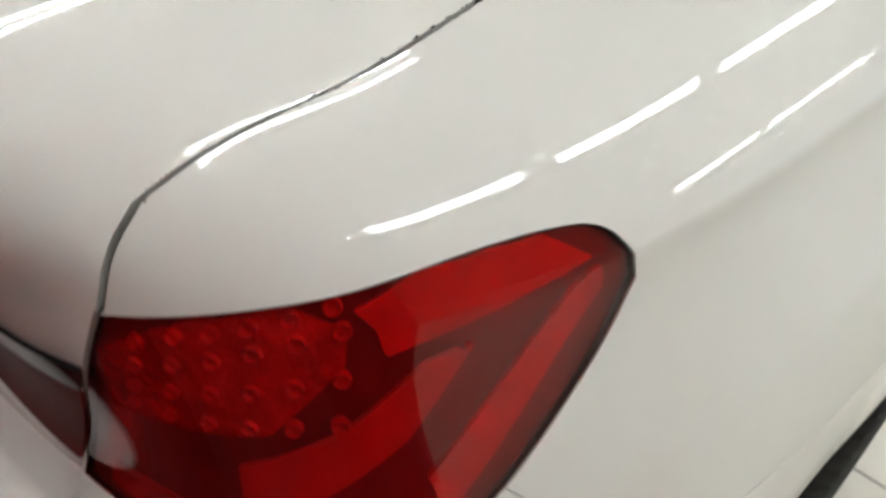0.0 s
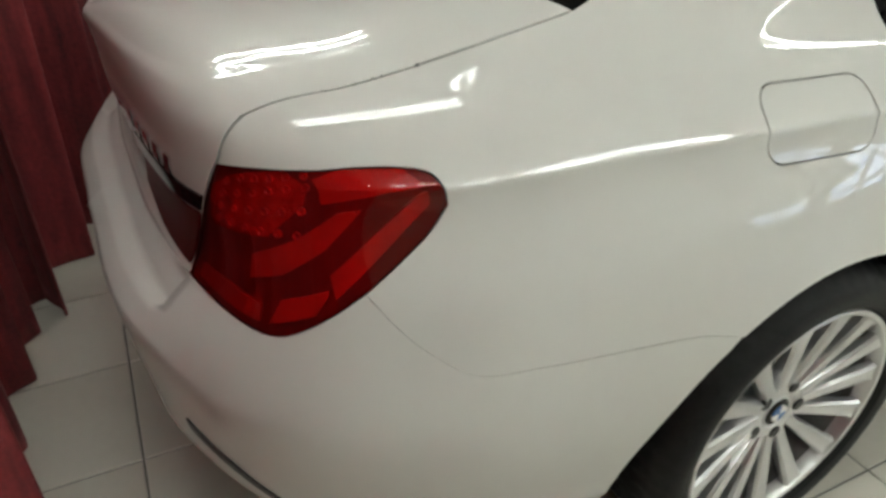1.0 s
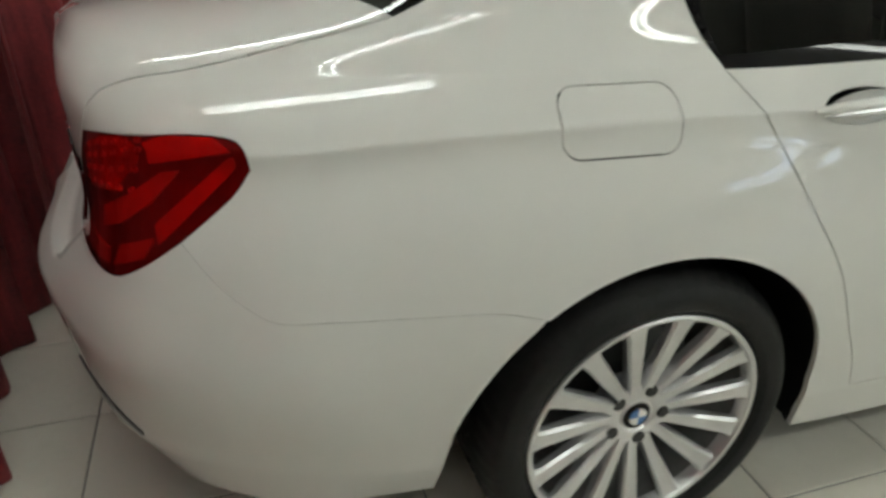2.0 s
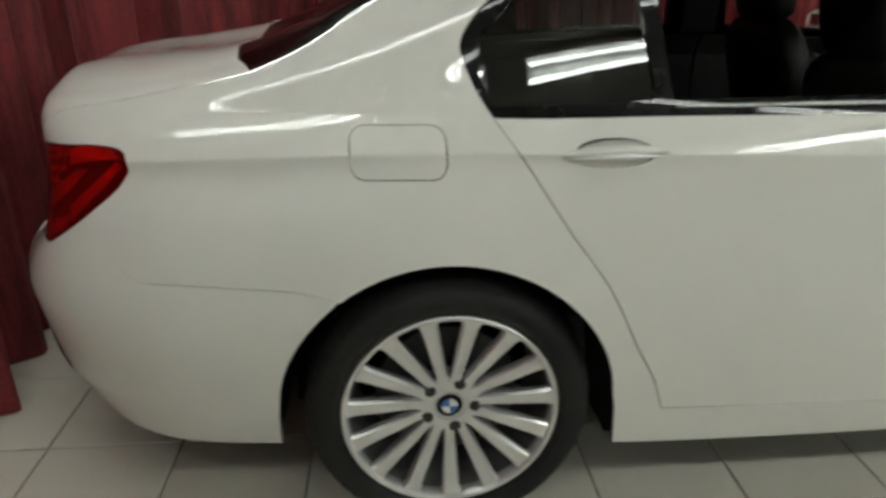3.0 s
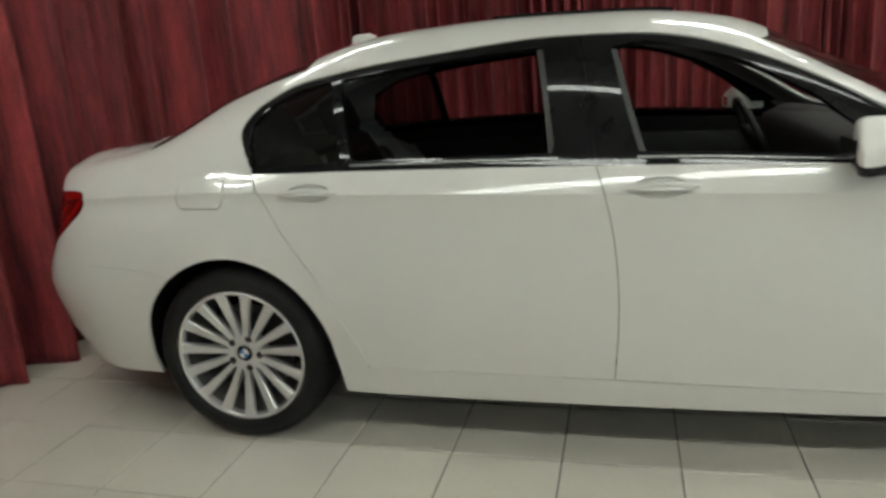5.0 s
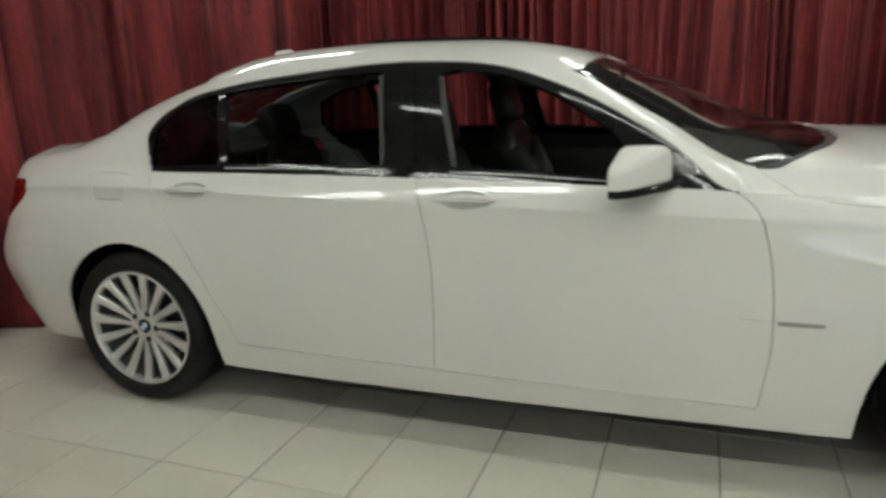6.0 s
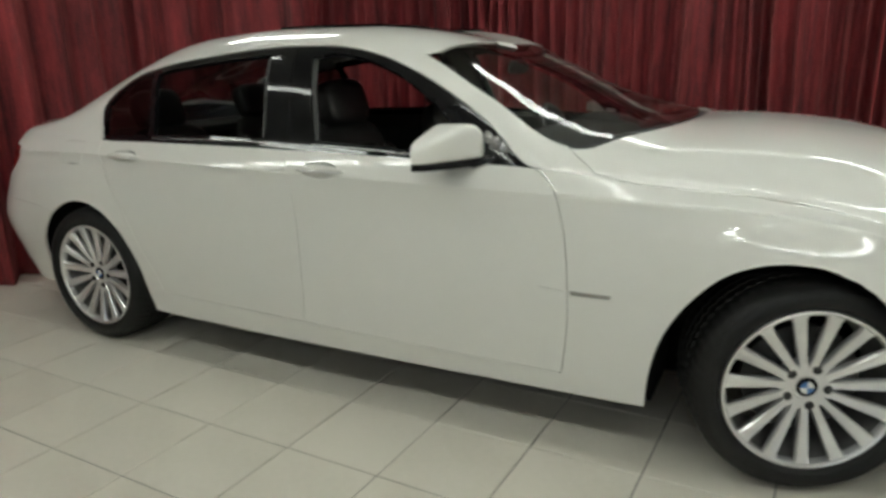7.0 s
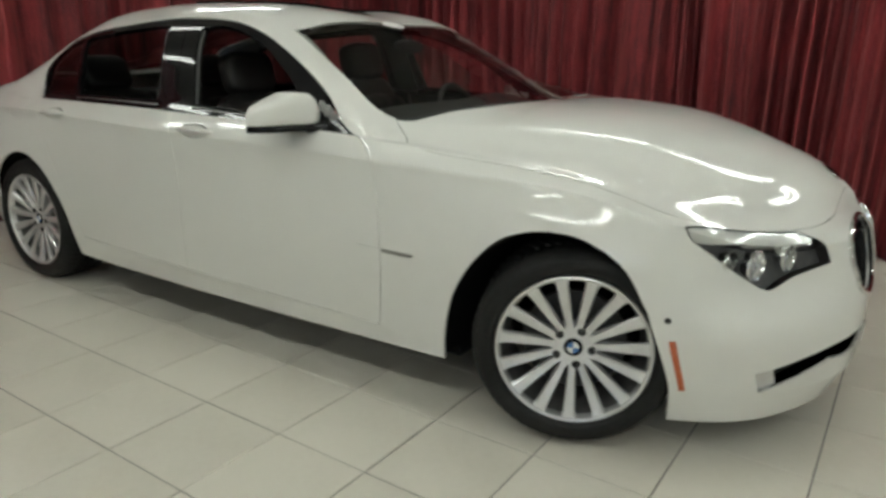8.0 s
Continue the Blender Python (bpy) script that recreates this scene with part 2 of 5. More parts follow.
# ---------------------------------------------------------------- the body's shape
# Long lines of the body: station, x, half width, height
LINES = [
    [(-1.6, -1, 0, 0.25), (-1.2, -0.98, 0.43, 0.245), (-0.95, -0.875, 0.64, 0.235), (-0.7, -0.69, 0.765, 0.222), (-0.41, -0.41, 0.825, 0.225), (0, 0, 0.868, 0.217), (0.41, 0.41, 0.897, 0.21), (1.38, 1.38, 0.925, 0.205), (2.4, 2.4, 0.92, 0.203), (2.747, 2.747, 0.915, 0.2), (3.21, 3.21, 0.87, 0.16), (3.52, 3.517, 0.78, 0.135), (3.75, 3.72, 0.66, 0.135), (4.05, 3.9, 0.4, 0.145), (4.45, 3.98, 0, 0.15)],
    [(-1.6, -1.07, 0, 0.4), (-1.2, -1.045, 0.45, 0.4), (-0.95, -0.925, 0.685, 0.385), (-0.7, -0.7, 0.81, 0.355), (-0.41, -0.41, 0.866, 0.325), (0, 0, 0.897, 0.32), (0.5, 0.5, 0.925, 0.318), (1.38, 1.38, 0.955, 0.312), (2.47, 2.47, 0.938, 0.285), (2.75, 2.75, 0.93, 0.285), (3.21, 3.21, 0.905, 0.27), (3.52, 3.53, 0.82, 0.27), (3.75, 3.75, 0.69, 0.26), (4.05, 3.95, 0.42, 0.26), (4.45, 4.02, 0, 0.26)],
    [(-1.6, -1.102, 0, 0.655), (-1.2, -1.07, 0.46, 0.635), (-0.95, -0.938, 0.728, 0.6), (-0.7, -0.708, 0.862, 0.575), (-0.41, -0.41, 0.907, 0.555), (0, 0, 0.95, 0.56), (0.5, 0.5, 0.945, 0.55), (1.38, 1.38, 0.968, 0.55), (2, 2, 0.968, 0.55), (2.5, 2.5, 0.962, 0.55), (2.75, 2.75, 0.955, 0.55), (3.21, 3.21, 0.95, 0.52), (3.5, 3.5, 0.865, 0.5), (3.75, 3.75, 0.72, 0.48), (4.05, 3.97, 0.43, 0.46), (4.45, 4.02, 0, 0.46)],
    [(-1.6, -1.005, 0, 0.715), (-1.35, -1, 0.25, 0.72), (-1.2, -0.98, 0.46, 0.732), (-0.95, -0.9, 0.705, 0.744), (-0.7, -0.7, 0.82, 0.765), (-0.41, -0.41, 0.872, 0.81), (0, 0, 0.914, 0.825), (0.5, 0.5, 0.932, 0.82), (1.38, 1.38, 0.963, 0.82), (2, 2, 0.963, 0.82), (2.5, 2.5, 0.95, 0.81), (2.75, 2.75, 0.943, 0.79), (3.21, 3.21, 0.925, 0.73), (3.5, 3.5, 0.84, 0.65), (3.72, 3.72, 0.64, 0.6), (4.02, 3.945, 0.38, 0.6), (4.45, 4.005, 0, 0.58)],
    [(-1.6, -1.008, 0, 0.93), (-1.2, -0.945, 0.512, 0.93), (-0.95, -0.853, 0.668, 0.938), (-0.7, -0.69, 0.76, 0.936), (-0.41, -0.41, 0.816, 0.948), (0, 0, 0.876, 0.96), (0.5, 0.5, 0.918, 0.95), (1.38, 1.38, 0.964, 0.934), (2, 2, 0.964, 0.921), (2.4, 2.4, 0.949, 0.908), (2.75, 2.75, 0.925, 0.894), (3.21, 3.21, 0.88, 0.86), (3.5, 3.5, 0.81, 0.785), (3.72, 3.7, 0.64, 0.72), (4.02, 3.915, 0.36, 0.7), (4.45, 3.98, 0, 0.7)],
    [(-1.6, -1.015, 0, 1.005), (-1.2, -0.948, 0.49, 1), (-0.95, -0.862, 0.6, 1.012), (-0.7, -0.69, 0.668, 1.026), (-0.41, -0.41, 0.735, 1.03), (-0.1, -0.1, 0.797, 1.028), (0.11, 0.11, 0.827, 1.02), (0.5, 0.5, 0.868, 1.022), (1.33, 1.33, 0.919, 1.018), (2, 2, 0.926, 1), (2.37, 2.37, 0.915, 0.985), (2.6, 2.6, 0.875, 0.955), (2.9, 2.9, 0.845, 0.93), (3.21, 3.21, 0.825, 0.89), (3.5, 3.48, 0.77, 0.815), (3.72, 3.68, 0.6, 0.755), (4.02, 3.885, 0.34, 0.74), (4.45, 3.95, 0, 0.74)],
    [(-1.6, -1.018, 0, 1.03), (-1.2, -0.942, 0.47, 1.025), (-0.95, -0.852, 0.572, 1.035), (-0.7, -0.69, 0.625, 1.052), (-0.41, -0.41, 0.69, 1.082), (-0.1, -0.1, 0.705, 1.165), (0.1, 0.1, 0.698, 1.249), (0.22, 0.22, 0.685, 1.306), (0.43, 0.43, 0.704, 1.35), (0.8, 0.8, 0.72, 1.392), (1.25, 1.25, 0.712, 1.418), (1.6, 1.6, 0.715, 1.386), (1.94, 1.94, 0.787, 1.257), (2.19, 2.19, 0.861, 1.109), (2.37, 2.37, 0.907, 0.993), (2.6, 2.6, 0.83, 0.965), (2.9, 2.9, 0.8, 0.94), (3.21, 3.21, 0.775, 0.905), (3.5, 3.46, 0.7, 0.85), (3.72, 3.64, 0.54, 0.8), (4.02, 3.845, 0.3, 0.77), (4.45, 3.925, 0, 0.77)],
    [(-1.6, -1.012, 0, 1.04), (-1.2, -0.932, 0.43, 1.045), (-0.95, -0.842, 0.52, 1.055), (-0.7, -0.69, 0.55, 1.075), (-0.46, -0.46, 0.55, 1.12), (-0.1, -0.1, 0.545, 1.268), (0.2, 0.2, 0.6, 1.35), (0.43, 0.43, 0.625, 1.403), (0.8, 0.8, 0.635, 1.443), (1.25, 1.25, 0.63, 1.455), (1.6, 1.6, 0.62, 1.432), (1.8, 1.8, 0.615, 1.39), (2.1, 2.1, 0.69, 1.226), (2.42, 2.42, 0.765, 1.043), (2.6, 2.6, 0.72, 1.035), (2.9, 2.9, 0.655, 1.032), (3.21, 3.21, 0.588, 1.008), (3.5, 3.42, 0.505, 0.962), (3.72, 3.58, 0.39, 0.918), (4.02, 3.8, 0.22, 0.852), (4.45, 3.91, 0, 0.806)],
    [(-1.6, -1, 0, 1.045), (-1.2, -0.95, 0, 1.068), (-0.95, -0.87, 0, 1.083), (-0.7, -0.69, 0, 1.1), (-0.46, -0.46, 0, 1.122), (-0.1, -0.1, 0, 1.268), (0.2, 0.2, 0, 1.382), (0.43, 0.43, 0, 1.442), (0.8, 0.8, 0, 1.476), (1.25, 1.25, 0, 1.482), (1.6, 1.6, 0, 1.466), (1.82, 1.82, 0, 1.428), (2.1, 2.1, 0, 1.325), (2.44, 2.44, 0, 1.178), (2.7, 2.7, 0, 1.092), (2.9, 2.9, 0, 1.095), (3.21, 3.21, 0, 1.07), (3.5, 3.4, 0, 1.036), (3.72, 3.52, 0, 1.002), (4.02, 3.72, 0, 0.932), (4.45, 3.865, 0, 0.848)],
]


def glide(pts, q):
    """A smooth curve through rows of station and values, at the stations q."""
    a = np.array(pts, float)
    s, p = a[:, 0], a[:, 1:]
    slope = np.diff(p, axis=0) / np.diff(s)[:, None]
    h = np.diff(s)[:, None]
    m = np.vstack([slope[:1], (slope[:-1] * h[1:] + slope[1:] * h[:-1]) / (h[1:] + h[:-1]), slope[-1:]])
    i = np.clip(np.searchsorted(s, q, side="right") - 1, 0, len(s) - 2)
    w = s[i + 1] - s[i]
    t = ((q - s[i]) / w)[:, None]
    w = w[:, None]
    return (2 * t**3 - 3 * t**2 + 1) * p[i] + (t**3 - 2 * t**2 + t) * w * m[i] + (3 * t**2 - 2 * t**3) * p[i + 1] + (t**3 - t**2) * w * m[i + 1]


STEPS = 24
STATIONS = np.linspace(-1.6, 4.45, 606)


def sections():
    """The body's right half as a table of places: station by height step."""
    key = np.stack([glide(k, STATIONS) for k in LINES], 1)

    # the bonnet's curves run out evenly from the windscreen to the nose
    reach = np.arange(-18, 19)
    bell = np.exp(-(reach / 8.0) ** 2)
    padded = np.concatenate([key[:1].repeat(18, 0), key, key[-1:].repeat(18, 0)])
    even = sum(b * padded[18 + k:18 + k + len(key)] for k, b in zip(reach, bell / bell.sum()))
    share = np.clip(np.minimum((STATIONS - 2.72) / 0.15, (3.95 - STATIONS) / 0.2), 0, 1)[:, None, None]
    key[:, 5:] += share * (even - key)[:, 5:]
    out = []

    # the rear shoulder's ridge, which fades out at the rear door
    f = np.clip((0.02 - STATIONS) / 0.5, 0, 1)[:, None]
    g = np.clip((STATIONS + 1.08) / 0.22, 0, 1)[:, None]
    ridge = 0.85 * f * f * (3 - 2 * f) * g * g * (3 - 2 * g)

    f = np.clip((-0.78 - STATIONS) / 0.3, 0, 1)[:, None]
    tail = 0.9 * f * f * (3 - 2 * f)
    f = np.clip((STATIONS - 2.5) / 0.3, 0, 1)[:, None] * np.clip((3.6 - STATIONS) / 0.7, 0, 1)[:, None]
    hood = 0.6 * f

    def span(k0, k1, before, after, sharp_a=0, sharp_b=0, swell=None, crease=None):
        a, b = key[:, k0], key[:, k1]
        d = np.linalg.norm(b - a, axis=1)[:, None] + 1e-6
        def tang(p, q, r):
            if p is None:
                return r - q
            if r is None:
                return q - p
            d0, d1 = np.linalg.norm(q - p, axis=1)[:, None] + 1e-6, np.linalg.norm(r - q, axis=1)[:, None] + 1e-6
            return ((q - p) / d0 * d1 + (r - q) / d1 * d0) / (d0 + d1) * d
        ma, mb = tang(before, a, b), tang(a, b, after)
        ma, mb = ma + (b - a - ma) * sharp_a, mb + (b - a - mb) * sharp_b
        if swell is not None:
            flat = (b - a) * np.array([1, 1, 0])
            long = np.linalg.norm(flat, axis=1)[:, None] + 1e-6
            out_way = np.hstack([-flat[:, :2] / long * (b - a)[:, 2:], long])
            ma, mb = ma + swell * out_way, mb - swell * out_way
        if crease is not None:
            mb = mb + crease * (d * np.array([0, 0.08, 1.0]) - mb)
        for t in np.arange(STEPS) / STEPS:
            out.append((2 * t**3 - 3 * t**2 + 1) * a + (t**3 - 2 * t**2 + t) * ma + (3 * t**2 - 2 * t**3) * b + (t**3 - t**2) * mb)

    # under the shoulder's crease the side falls straight down
    f = np.clip((STATIONS + 0.95) / 0.3, 0, 1)[:, None] * np.clip((3.3 - STATIONS) / 0.7, 0, 1)[:, None]
    edge = 0.9 * f * f * (3 - 2 * f)
    flip = key[:, 7] * np.array([1, -1, 1])
    span(0, 1, None, None)
    span(1, 2, None, key[:, 3], 0, tail)
    span(2, 3, key[:, 1], key[:, 4], tail, tail, 0.25 * tail)
    span(3, 4, key[:, 2], None, crease=edge)
    span(4, 5, None, key[:, 6], 0, np.maximum(ridge, np.clip(STATIONS + .6, 0, 1)[:, None]), 0.04 + 0.14 * ridge)
    span(5, 6, key[:, 4], key[:, 7], ridge, 0)
    span(6, 7, key[:, 5], key[:, 8], 0, hood)
    span(7, 8, key[:, 6], flip, hood, 0)
    out.append(key[:, 8])
    tab = np.stack(out, 1)
    # the number plate's scoop in the bumper's shelf
    v = np.arange(tab.shape[1])[None] / STEPS
    f, g = np.clip((0.485 - tab[..., 1]) / 0.02, 0, 1) * (STATIONS[:, None] < -1), np.clip((v - 2.42) / 0.12, 0, 1) * np.clip((3.0 - v) / 0.06, 0, 1)
    deep = f * f * (3 - 2 * f) * g * g * (3 - 2 * g)
    tab[..., 0] += 0.022 * deep
    tab[..., 2] -= 0.012 * deep
    tab[..., 1] *= -1
    return tab


TABLE = sections()


def normals():
    a, b = np.gradient(TABLE, axis=0), np.gradient(TABLE, axis=1)
    n = np.cross(a, b)
    return n / (np.linalg.norm(n, axis=2, keepdims=True) + 1e-9)


NORMS = normals()


def look_up(tab, s, v):
    """Values of a table at stations s and height steps v (0 sill to 8 centre)."""
    i = np.clip((np.asarray(s) - STATIONS[0]) / (STATIONS[1] - STATIONS[0]), 0, len(STATIONS) - 1.001)
    j = np.clip(np.asarray(v) * STEPS, 0, tab.shape[1] - 1.001)
    a, b = i.astype(int), j.astype(int)
    f, g = (i - a)[..., None], (j - b)[..., None]
    return (1 - f) * ((1 - g) * tab[a, b] + g * tab[a, b + 1]) + f * ((1 - g) * tab[a + 1, b] + g * tab[a + 1, b + 1])


def at_height(s, z):
    """The height steps at which the body stands z high at the stations s, up to the roof's edge."""
    s, z = np.atleast_1d(np.asarray(s, float)), np.atleast_1d(np.asarray(z, float))
    i = np.clip(np.rint((s - STATIONS[0]) / (STATIONS[1] - STATIONS[0])).astype(int), 0, len(STATIONS) - 1)
    top = 7 * STEPS + 1
    steps = np.arange(top) / STEPS
    return np.array([np.interp(h, np.maximum.accumulate(TABLE[k, :top, 2]), steps) for k, h in zip(i, z)])


def on_body(points, way, n=70, soft=2):
    """Stations and height steps of a smooth line, dropped onto the body along a direction."""
    way = np.array(way) / np.linalg.norm(way)
    a = np.array(points, float)
    t = np.r_[0, np.cumsum(np.linalg.norm(np.diff(a, axis=0), axis=1))]
    out = []
    for p in glide(np.c_[t, a], np.linspace(0, t[-1], n)):
        off = TABLE - p
        off = off - (off @ way)[..., None] * way * 0.95
        i, j = np.unravel_index((off ** 2).sum(2).argmin(), TABLE.shape[:2])
        s, v = STATIONS[i], j / STEPS
        for _ in range(8):
            q = look_up(TABLE, np.array([s, s + .002, s]), np.array([v, v, v + .01]))
            m = np.stack([(q[1] - q[0]) / .002, (q[2] - q[0]) / .01, way], 1)
            d = np.linalg.lstsq(m, p - q[0], rcond=None)[0]
            s, v = s + np.clip(d[0], -.01, .01), v + np.clip(d[1], -.05, .05)
        out.append((s, v))
    out = np.array(out)
    pad = np.vstack([2 * out[0] - out[soft:0:-1], out, 2 * out[-1] - out[-2 : -soft - 2 : -1]])
    return [tuple(r) for r in sum(pad[k : k + n] for k in range(2 * soft + 1)) / (2 * soft + 1)]


# Heights of the panel grid's lines, finer where the body bends
GRID_V = np.concatenate([np.arange(n) / n + k for k, n in enumerate((5, 12, 12, 9, 6, 18, 6, 26))] + [[8.0]])
GRID_DS = 0.02


def to_grid(s, v):
    return np.stack([(np.asarray(s) + 1.6) / GRID_DS, np.interp(v, GRID_V, np.arange(len(GRID_V)))], -1)


def from_grid(g):
    return g[..., 0] * GRID_DS - 1.6, np.interp(g[..., 1], np.arange(len(GRID_V)), GRID_V)


def outline(chains):
    """Dense grid points and kinds round a panel. A chain: points, in heights (z) or height steps (v), and join, edge or seam."""
    pts, kinds, corners = [], [], []
    for c in chains:
        rows, mode, kind = c[0], c[1], c[2]
        a = np.array(rows, float)
        if len(c) > 3 and len(a) > 2:
            t = np.r_[0, np.cumsum(np.linalg.norm(np.diff(a, axis=0) * (1, 1 if mode == "z" else 0.3), axis=1))]
            a = glide(np.c_[t, a], np.linspace(0, t[-1], 60))
        t = np.r_[0, np.cumsum(np.linalg.norm(np.diff(a, axis=0), axis=1))]
        q = np.linspace(0, t[-1], max(3, int(t[-1] / 0.006)))
        a = np.c_[np.interp(q, t, a[:, 0]), np.interp(q, t, a[:, 1])]
        v = at_height(a[:, 0], a[:, 1]) if mode == "z" else a[:, 1]
        g = to_grid(a[:, 0], v)
        corners += [g[0], g[-1]]
        pts.append(g)
        kinds += [kind] * len(g)
    return np.vstack(pts), np.array(kinds), np.array(corners)


def inside(loop, q):
    x, y = q[:, 0][:, None], q[:, 1][:, None]
    x0, y0 = loop[:, 0], loop[:, 1]
    x1, y1 = np.roll(x0, -1), np.roll(y0, -1)
    cross = ((y0 > y) != (y1 > y)) & (x < (x1 - x0) * (y - y0) / (y1 - y0 + 1e-12) + x0)
    return cross.sum(1) % 2 == 1


def panel(chains, holes=(), gap=0.0014, flange=0.012, lift=0.0, flat=False, detail=1, both=False, mirror=False):
    """The mesh of one body panel: a patch of the body's surface with its edges turned in. lift: metres out from the surface."""
    loops = [outline(chains)] + [outline(h) for h in holes]
    least = min((l[0].max(0) - l[0].min(0)).min() for l in loops)
    fine = 1 if least > 12 else 2 if least > 5 else 4 if least > 2 else 12 if least > 0.6 else 40
    if len(chains) > 5:
        fine = min(fine, 3)
    fine = max(fine, detail)
    loops = [(l[0] * fine, l[1], l[2] * fine) for l in loops]
    most = (len(GRID_V) - 1) * fine
    lo, hi = np.floor(loops[0][0].min(0)).astype(int), np.ceil(loops[0][0].max(0)).astype(int)
    hi[1] = min(hi[1], most)
    ni, nj = hi - lo
    ci, cj = np.meshgrid(np.arange(ni), np.arange(nj), indexing="ij")
    mid = np.stack([ci.ravel() + lo[0] + 0.5, cj.ravel() + lo[1] + 0.5], -1)
    keep = inside(loops[0][0], mid)
    for h in loops[1:]:
        keep &= ~inside(h[0], mid)
    keep = keep.reshape(ni, nj)
    count = np.zeros((ni + 1, nj + 1), int)
    for a in (0, 1):
        for b in (0, 1):
            count[a : a + ni, b : b + nj] += keep
    used = np.argwhere(count > 0)
    index = -np.ones((ni + 1, nj + 1), int)
    index[used[:, 0], used[:, 1]] = np.arange(len(used))
    g = used + lo + 0.0
    rim = count[used[:, 0], used[:, 1]] < 4
    kind = np.array(["in"] * len(used), dtype="<U5")
    line = np.vstack([l[0] for l in loops])
    kinds = np.concatenate([l[1] for l in loops])
    ahead = np.vstack([np.roll(l[0], -2, 0) - np.roll(l[0], 2, 0) for l in loops])
    r = np.where(rim)[0]
    d = ((g[r][:, None] - line[None]) ** 2).sum(2)
    near = d.argmin(1)
    far = np.sqrt(d[np.arange(len(r)), near])
    g[r], kind[r] = line[near], kinds[near]
    turn = np.zeros_like(g)
    turn[r] = ahead[near]
    for l in loops:
        for c in l[2]:
            k = r[((g[r] - c) ** 2).sum(1).argmin()]
            if ((g[k] - c) ** 2).sum() < 1.5:
                g[k] = c
    s, v = from_grid(g / fine)
    # open the seams by half a gap on each side
    move = r[(kind[r] == "seam") | (kind[r] == "hair")]
    if len(move) and gap:
        e = 0.02
        sa, va = from_grid((g[move] + (e, 0)) / fine)
        sb, vb = from_grid(np.minimum(g[move] + (0, e), (1e9, most)) / fine)
        p0 = look_up(TABLE, s[move], v[move])
        ja, jb = (look_up(TABLE, sa, va) - p0) / e, (look_up(TABLE, sb, vb) - p0) / e
        t = turn[move] / (np.linalg.norm(turn[move], axis=1, keepdims=True) + 1e-9)
        t3 = ja * t[:, :1] + jb * t[:, 1:]
        t3 /= np.linalg.norm(t3, axis=1, keepdims=True) + 1e-9
        d3 = np.cross(look_up(NORMS, s[move], v[move]), t3)
        # away from the edge, into the panel: tell the side by a short step
        step = g[move] + np.stack([-t[:, 1], t[:, 0]], -1) * 0.3
        ok = inside(loops[0][0], step)
        for h in loops[1:]:
            ok &= ~inside(h[0], step)
        n2 = np.stack([-t[:, 1], t[:, 0]], -1) * np.where(ok, 1, -1)[:, None]
        w3 = ja * n2[:, :1] + jb * n2[:, 1:]
        d3 *= np.sign((d3 * w3).sum(1, keepdims=True) + 1e-12)
        aa, ab, bb = (ja * ja).sum(1), (ja * jb).sum(1), (jb * jb).sum(1)
        ra, rb = (ja * d3).sum(1), (jb * d3).sum(1)
        det = aa * bb - ab * ab + 1e-12
        wide = np.where(kind[move] == "hair", 0.45 * gap, gap)[:, None]
        g[move] += wide * np.stack([(bb * ra - ab * rb) / det, (aa * rb - ab * ra) / det], -1)
        s, v = from_grid(g / fine)
    p, n = look_up(TABLE, s, v), look_up(NORMS, s, v)
    n /= np.linalg.norm(n, axis=1, keepdims=True) + 1e-9
    p = p + n * lift
    if flat:
        n = n * 0.12 + n.mean(0) * 0.88
    verts, norms = [p], [n]
    faces = []
    for a, b in np.argwhere(keep):
        faces.append((index[a, b], index[a + 1, b], index[a + 1, b + 1], index[a, b + 1]))
    # turned-in edges
    seen = {}
    for f in faces:
        for k in range(4):
            e = (f[k], f[(k + 1) % 4])
            seen[(min(e), max(e))] = None if (min(e), max(e)) in seen else e
    base = len(p)
    if flange:
        top, low, extra = [], [], {}
        rims = [e for e in seen.values() if e is not None and kind[e[0]] != "join" and kind[e[1]] != "join" and v[e[0]] < 7.999]
        out_n = []
        for a, b in rims:
            i = base + len(top)
            cut = np.cross(p[b] - p[a], n[a])
            cut = cut / (np.linalg.norm(cut) + 1e-9)
            top += [p[a], p[b], p[b] - n[b] * flange, p[a] - n[a] * flange]
            out_n += [cut] * 4
            faces.append((i + 1, i, i + 3, i + 2))
        if top:
            verts.append(np.array(top))
            norms.append(np.array(out_n))
    pv, pn = np.vstack(verts), np.vstack(norms)
    all_v, all_n, all_f = [pv], [pn], list(faces)
    if mirror or both:
        flip = np.array([1, -1, 1])
        fm = [tuple(reversed(f)) for f in faces]
        if both:
            all_v.append(pv * flip)
            all_n.append(pn * flip)
            all_f += [tuple(i + len(pv) for i in f) for f in fm]
        else:
            all_v, all_n, all_f = [pv * flip], [pn * flip], fm
    me = bpy.data.meshes.new("panel")
    vs, ns = np.vstack(all_v), np.vstack(all_n)
    me.from_pydata(vs.tolist(), [], [tuple(int(i) for i in f) for f in all_f])
    me.shade_smooth()
    me.normals_split_custom_set_from_vertices(ns.tolist())
    return me


def body_part(name, chains, mat, parent, label="", sides="rl", **more):
    """A panel for the right side and its twin on the left, or one across both (sides 'b')."""
    if sides == "b":
        return [place(name, panel(chains, both=True, **more), mat, parent, label)]
    return [place(name, panel(chains, mirror=side == "l", **more), mat, parent[i] if isinstance(parent, list) else parent, label) for i, side in enumerate(sides)]


# ---------------------------------------------------------------- the hall
X0, X1, Y0, Y1, HIGH = -6.0, 9.0, -7.5, 3.6, 3.1
TILE_W, TILE_X, TILE_Y, TILE_TURN = 0.393, 0.009, -0.909, -1.9


